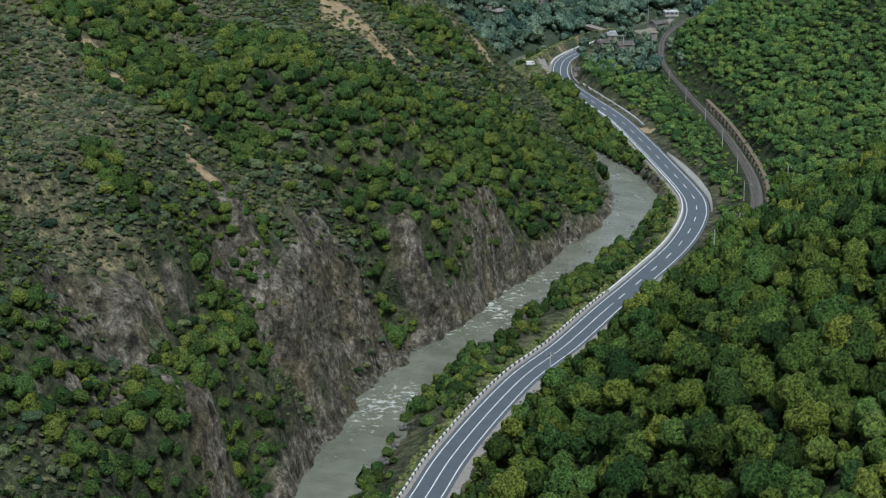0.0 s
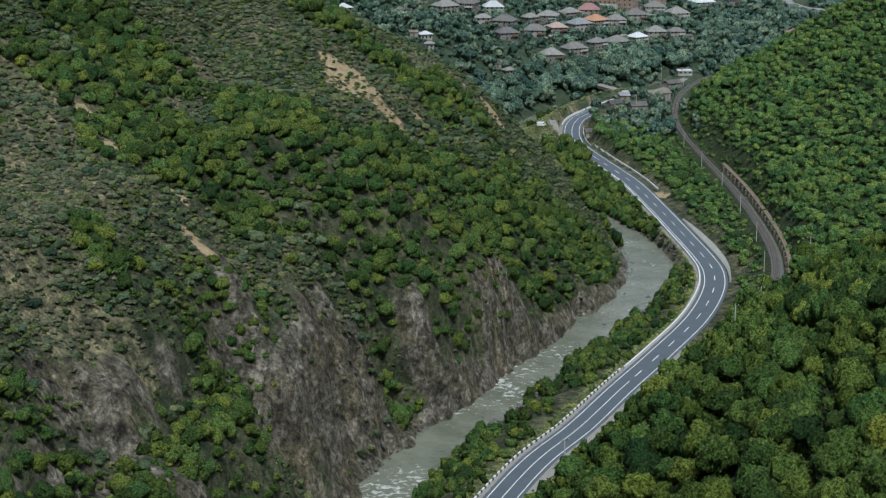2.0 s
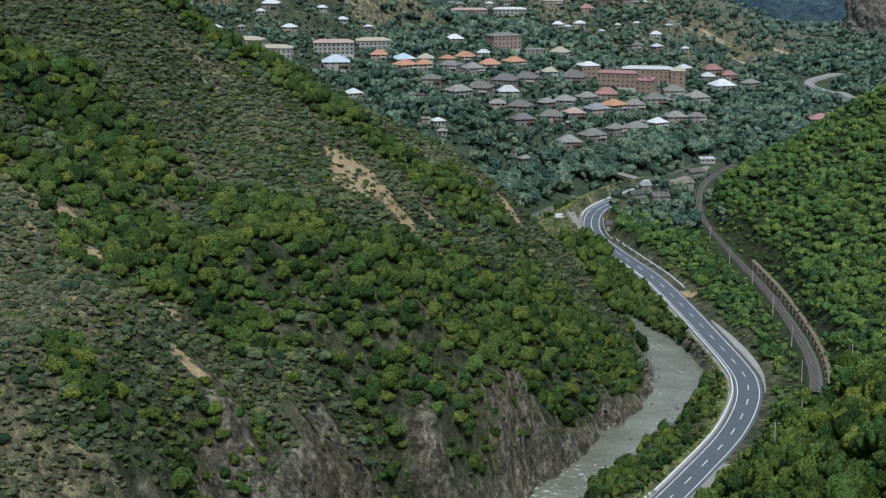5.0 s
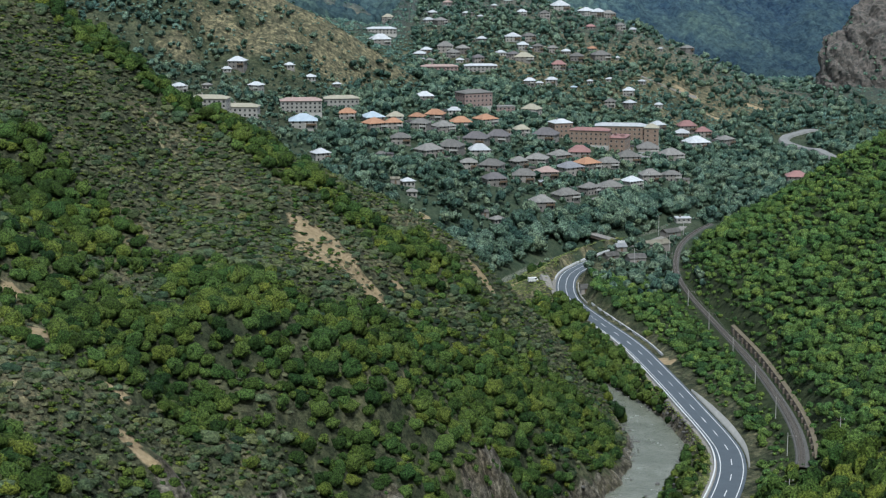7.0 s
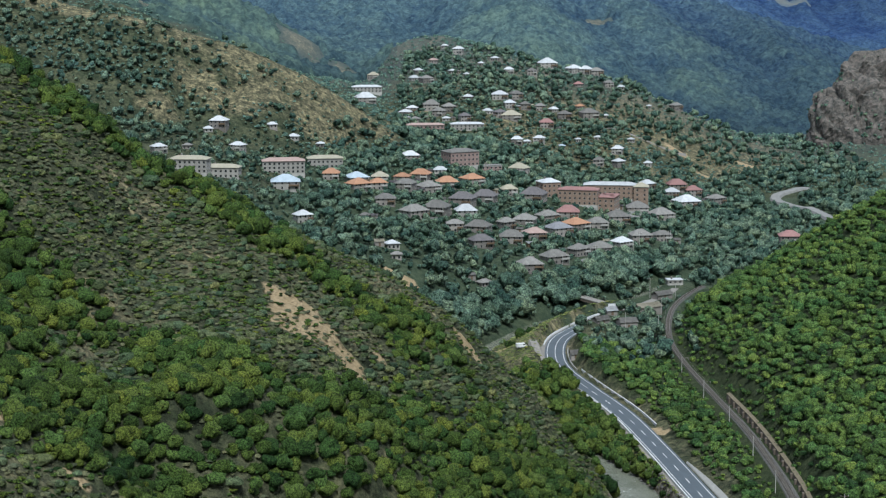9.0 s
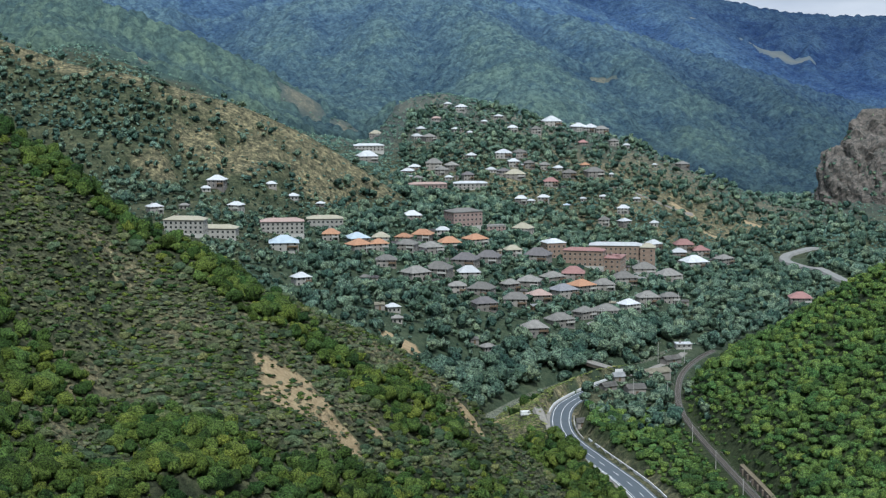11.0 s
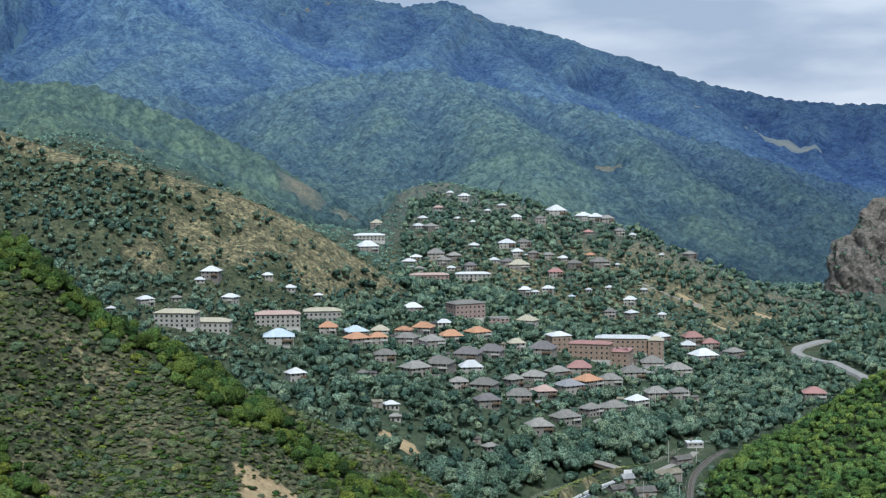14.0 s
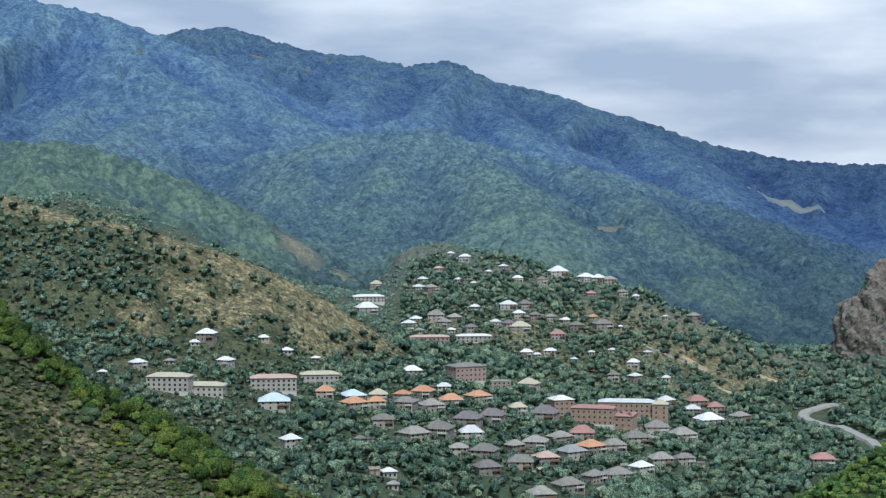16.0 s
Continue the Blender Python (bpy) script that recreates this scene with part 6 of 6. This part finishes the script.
shed(72, 992, 8, 7, 3.4, 15, "g", "ruined grey stone shed with a sagging roof")
shed(60, 990, 7, 4, 2.2, 35, "g", "low grey shed of boards and sheet metal")
shed(86, 1042, 13, 7, 2.8, 30, "t", "long low shed with a tan roof beside the road")
shed(98, 1088, 10, 5, 2.6, 38, "g", "weathered long shed with a grey roof by the railway")
shed(45, 934, 4, 3, 2.2, 10, "g", "small grey hut beside the road's bend")
shed(66, 1010, 5, 4, 2.4, 20, "w", "small shed with a pale metal roof")


# parked van on the yard by the river
def van(x, y, turn):
    thing = new("van")
    thing.matrix_world = pose(x, y, ground_at(x, y), 0, 0, turn)
    bm = box(bmesh.new(), -2.4, 2.4, -0.95, 0.95, 0.45, 1.35, 0.12)
    box(bm, -2.35, 1.5, -0.9, 0.9, 1.3, 2.25, 0.15)
    part("body", bm, M_PAINT, thing)
    part("windscreen", box(bmesh.new(), 1.46, 1.54, -0.8, 0.8, 1.5, 2.1), M_GLASS, thing)
    for sy in (-0.92, 0.92):
        part("side_window", box(bmesh.new(), 0.5, 1.35, sy - 0.02, sy + 0.02, 1.5, 2.05), M_GLASS, thing)
        for wx in (-1.5, 1.5):
            wheel = part("wheel", rod(bmesh.new(), (wx, sy - 0.1, 0.36), (wx, sy + 0.1, 0.36), 0.36, 0.36, 14), M_DARKPAINT, thing)
            part("rim", rod(bmesh.new(), (wx, sy - 0.12, 0.36), (wx, sy + 0.12, 0.36), 0.18, 0.18, 10), M_STEEL, wheel)
    tagged(thing, "white van parked on the grass beside the road", "van", "parked vans")


van(22, 938, 15)

# signboard by the bridge
sign = new("billboard")
sign.matrix_world = pose(70, 1048, ground_at(70, 1048), 0, 0, 12)
part("panel", box(bmesh.new(), -2.6, 2.6, -0.08, 0.08, 1.6, 4.6, 0.03), M_PAINT, sign)
for x in (-2.0, 2.0):
    part("post", rod(bmesh.new(), (x, 0.15, -1), (x, 0.15, 4.4), 0.09, 0.09), M_STEEL, sign)
tagged(sign, "pale blank billboard on two posts by the bridge", "billboard")

# bridge
b0, b1 = Vector((50, 1088, 3.2)), Vector((80, 1046, 1.2))
mid, span = (b0 + b1) / 2, (b1 - b0)
bridge = new("bridge")
bridge.matrix_world = Matrix.Translation(mid) @ span.to_track_quat("X", "Z").to_matrix().to_4x4()
L = span.length / 2
part("deck", box(bmesh.new(), -L, L, -2.6, 2.6, -0.35, 0.0, 0.05), M_GRAVEL, bridge)
for y in (-2.3, 2.3):
    part("girder", box(bmesh.new(), -L, L, y - 0.18, y + 0.18, -1.7, -0.36), M_WALLSTONE, bridge)
    bm = bmesh.new()
    for k in range(13):
        x = -L + 2 * L * k / 12
        rod(bm, (x, y, 0), (x, y, 1.0), 0.05, 0.05, 6)
    rod(bm, (-L, y, 1.0), (L, y, 1.0), 0.05, 0.05, 6)
    part("railing", bm, M_STEEL, bridge)
for x in (-L + 3, 3.0):
    part("pier", box(bmesh.new(), x - 0.7, x + 0.7, -2.2, 2.2, -9, -1.7, 0.1), M_CONCRETE, bridge)
tagged(bridge, "dark steel girder bridge over the river to the village", "bridge")


# streets
def street(points, half, material, label, lift=0.35, name="street"):
    line = polyline(points, 4.0)
    t = np.gradient(line, axis=0)
    t /= np.linalg.norm(t, axis=1)[:, None]
    n = np.stack([t[:, 1], -t[:, 0]], -1)
    zc = height(line[:, 0], line[:, 1])
    zs = np.convolve(np.pad(zc, 3, "edge"), np.ones(7) / 7, "valid")
    zs = np.maximum(zs, zc) + lift
    o = np.array([-half - 1.5, -half, half, half + 1.5])
    q = line[:, None] + n[:, None] * o[None, :, None]
    z = zs[:, None] + np.array([-2.5, 0, 0, -2.5])
    tagged(sheet(name, q[..., 0], q[..., 1], z, material, False), label, "road", kind="structure")


M_LANE = surface("worn_pale_lane", (0.16, 0.16, 0.155), (0.27, 0.27, 0.26), 0.3, 0.95)
street(VILLAGE_STREET, 2.1, M_LANE, "pale worn village street below the front houses")
street(FAR_ROAD, 3.2, M_LANE, "pale distant road curving along the valley", 1.5, "road")
street([(98, 1352), (108, 1385), (112, 1405)], 9, M_LANE, "pale paved yard beside the orange tuff building", 0.6, "yard")
street([(110, 1700), (150, 1680), (178, 1698)], 1.3, M_GRAVEL, "pale dirt track winding up the dry hill", 0.6, "track")
street([(78, 1055), (90, 1078), (101, 1098), (108, 1118)], 1.8, M_GRAVEL, "dirt track from the road to the railway depot", 0.25, "track")
street([(31, 922), (28, 932), (27, 942)], 1.5, M_GRAVEL, "gravel yard beside the road's bend", 0.2, "yard")


# ---- crag above the far bend ----
def rock_tower(rng, x, y, foot, top, rx, ry, k):
    """One tower of broken rock: stacked rings that step in at ledges and are split by fissures."""
    u, v = np.meshgrid(np.linspace(0, 2 * np.pi, 49), np.linspace(0, 1, 34))
    steps = np.interp(v, [0, 0.3, 0.36, 0.62, 0.70, 0.88, 0.95, 1.0], [1.0, 0.93, 0.86, 0.80, 0.72, 0.62, 0.46, 0.0])
    cu, su = np.cos(u), np.sin(u)
    split = ridged(cu * 2.1 + k, su * 2.1 + v * 1.6, 0.62, 4, 201 + k) - 0.5
    block = fractal(cu * 3 + v * 7, su * 3 - v * 5, 1.1, 4, 231 + k)
    rad = steps * (1 + 0.30 * split + 0.26 * block)
    lean = rng.uniform(-0.1, 0.1, 2)
    h = top - foot
    z = foot + h * v + 0.09 * h * block * (v < 0.98)
    return x + rx * rad * cu + lean[0] * h * v, y + ry * rad * su + lean[1] * h * v, z


crag_rng = np.random.default_rng(17)
crag_rock = new("crag")
crag_rock.matrix_world = pose(392, 1930, 0)
TOWERS = [(388, 1935, 90, 52, 40), (362, 1915, 66, 34, 30), (344, 1905, 44, 26, 24), (430, 1922, 88, 50, 34), (384, 1892, 52, 30, 20), (412, 1888, 58, 32, 20), (360, 1888, 32, 22, 16), (470, 1915, 72, 40, 26),
          (440, 1886, 44, 28, 18), (400, 1876, 30, 26, 14), (346, 1932, 52, 26, 26), (378, 1878, 24, 22, 12)]
ledges = []
for k, (tx, ty, top, rx, ry) in enumerate(TOWERS):
    shape = rock_tower(crag_rng, tx - 392, ty - 1930, -14, top, rx, ry, k)
    tower = sheet("rock_tower", *shape, M_CRAG, False)
    rows_at = crag_rng.choice([5, 9, 11, 12, 21, 22, 23, 29, 31], 64)
    cols_at = crag_rng.integers(0, 48, 64)
    ledges.append(np.stack([a[rows_at, cols_at] for a in shape], -1) + [392, 1930, 0])
    tower.parent = crag_rock
tagged(crag_rock, "reddish grey rocky crag with ledges above the valley", "crag")
ledges = np.concatenate(ledges)
r = crag_rng.uniform(0.9, 3.0, len(ledges))
tagged(scatter("crag_shrubs", T_FAR, ledges, r, r, crag_rng, M_VALLEY, False, 0.3), "dark green shrubs on the ledges of the crag", "shrubs", kind="stuff")
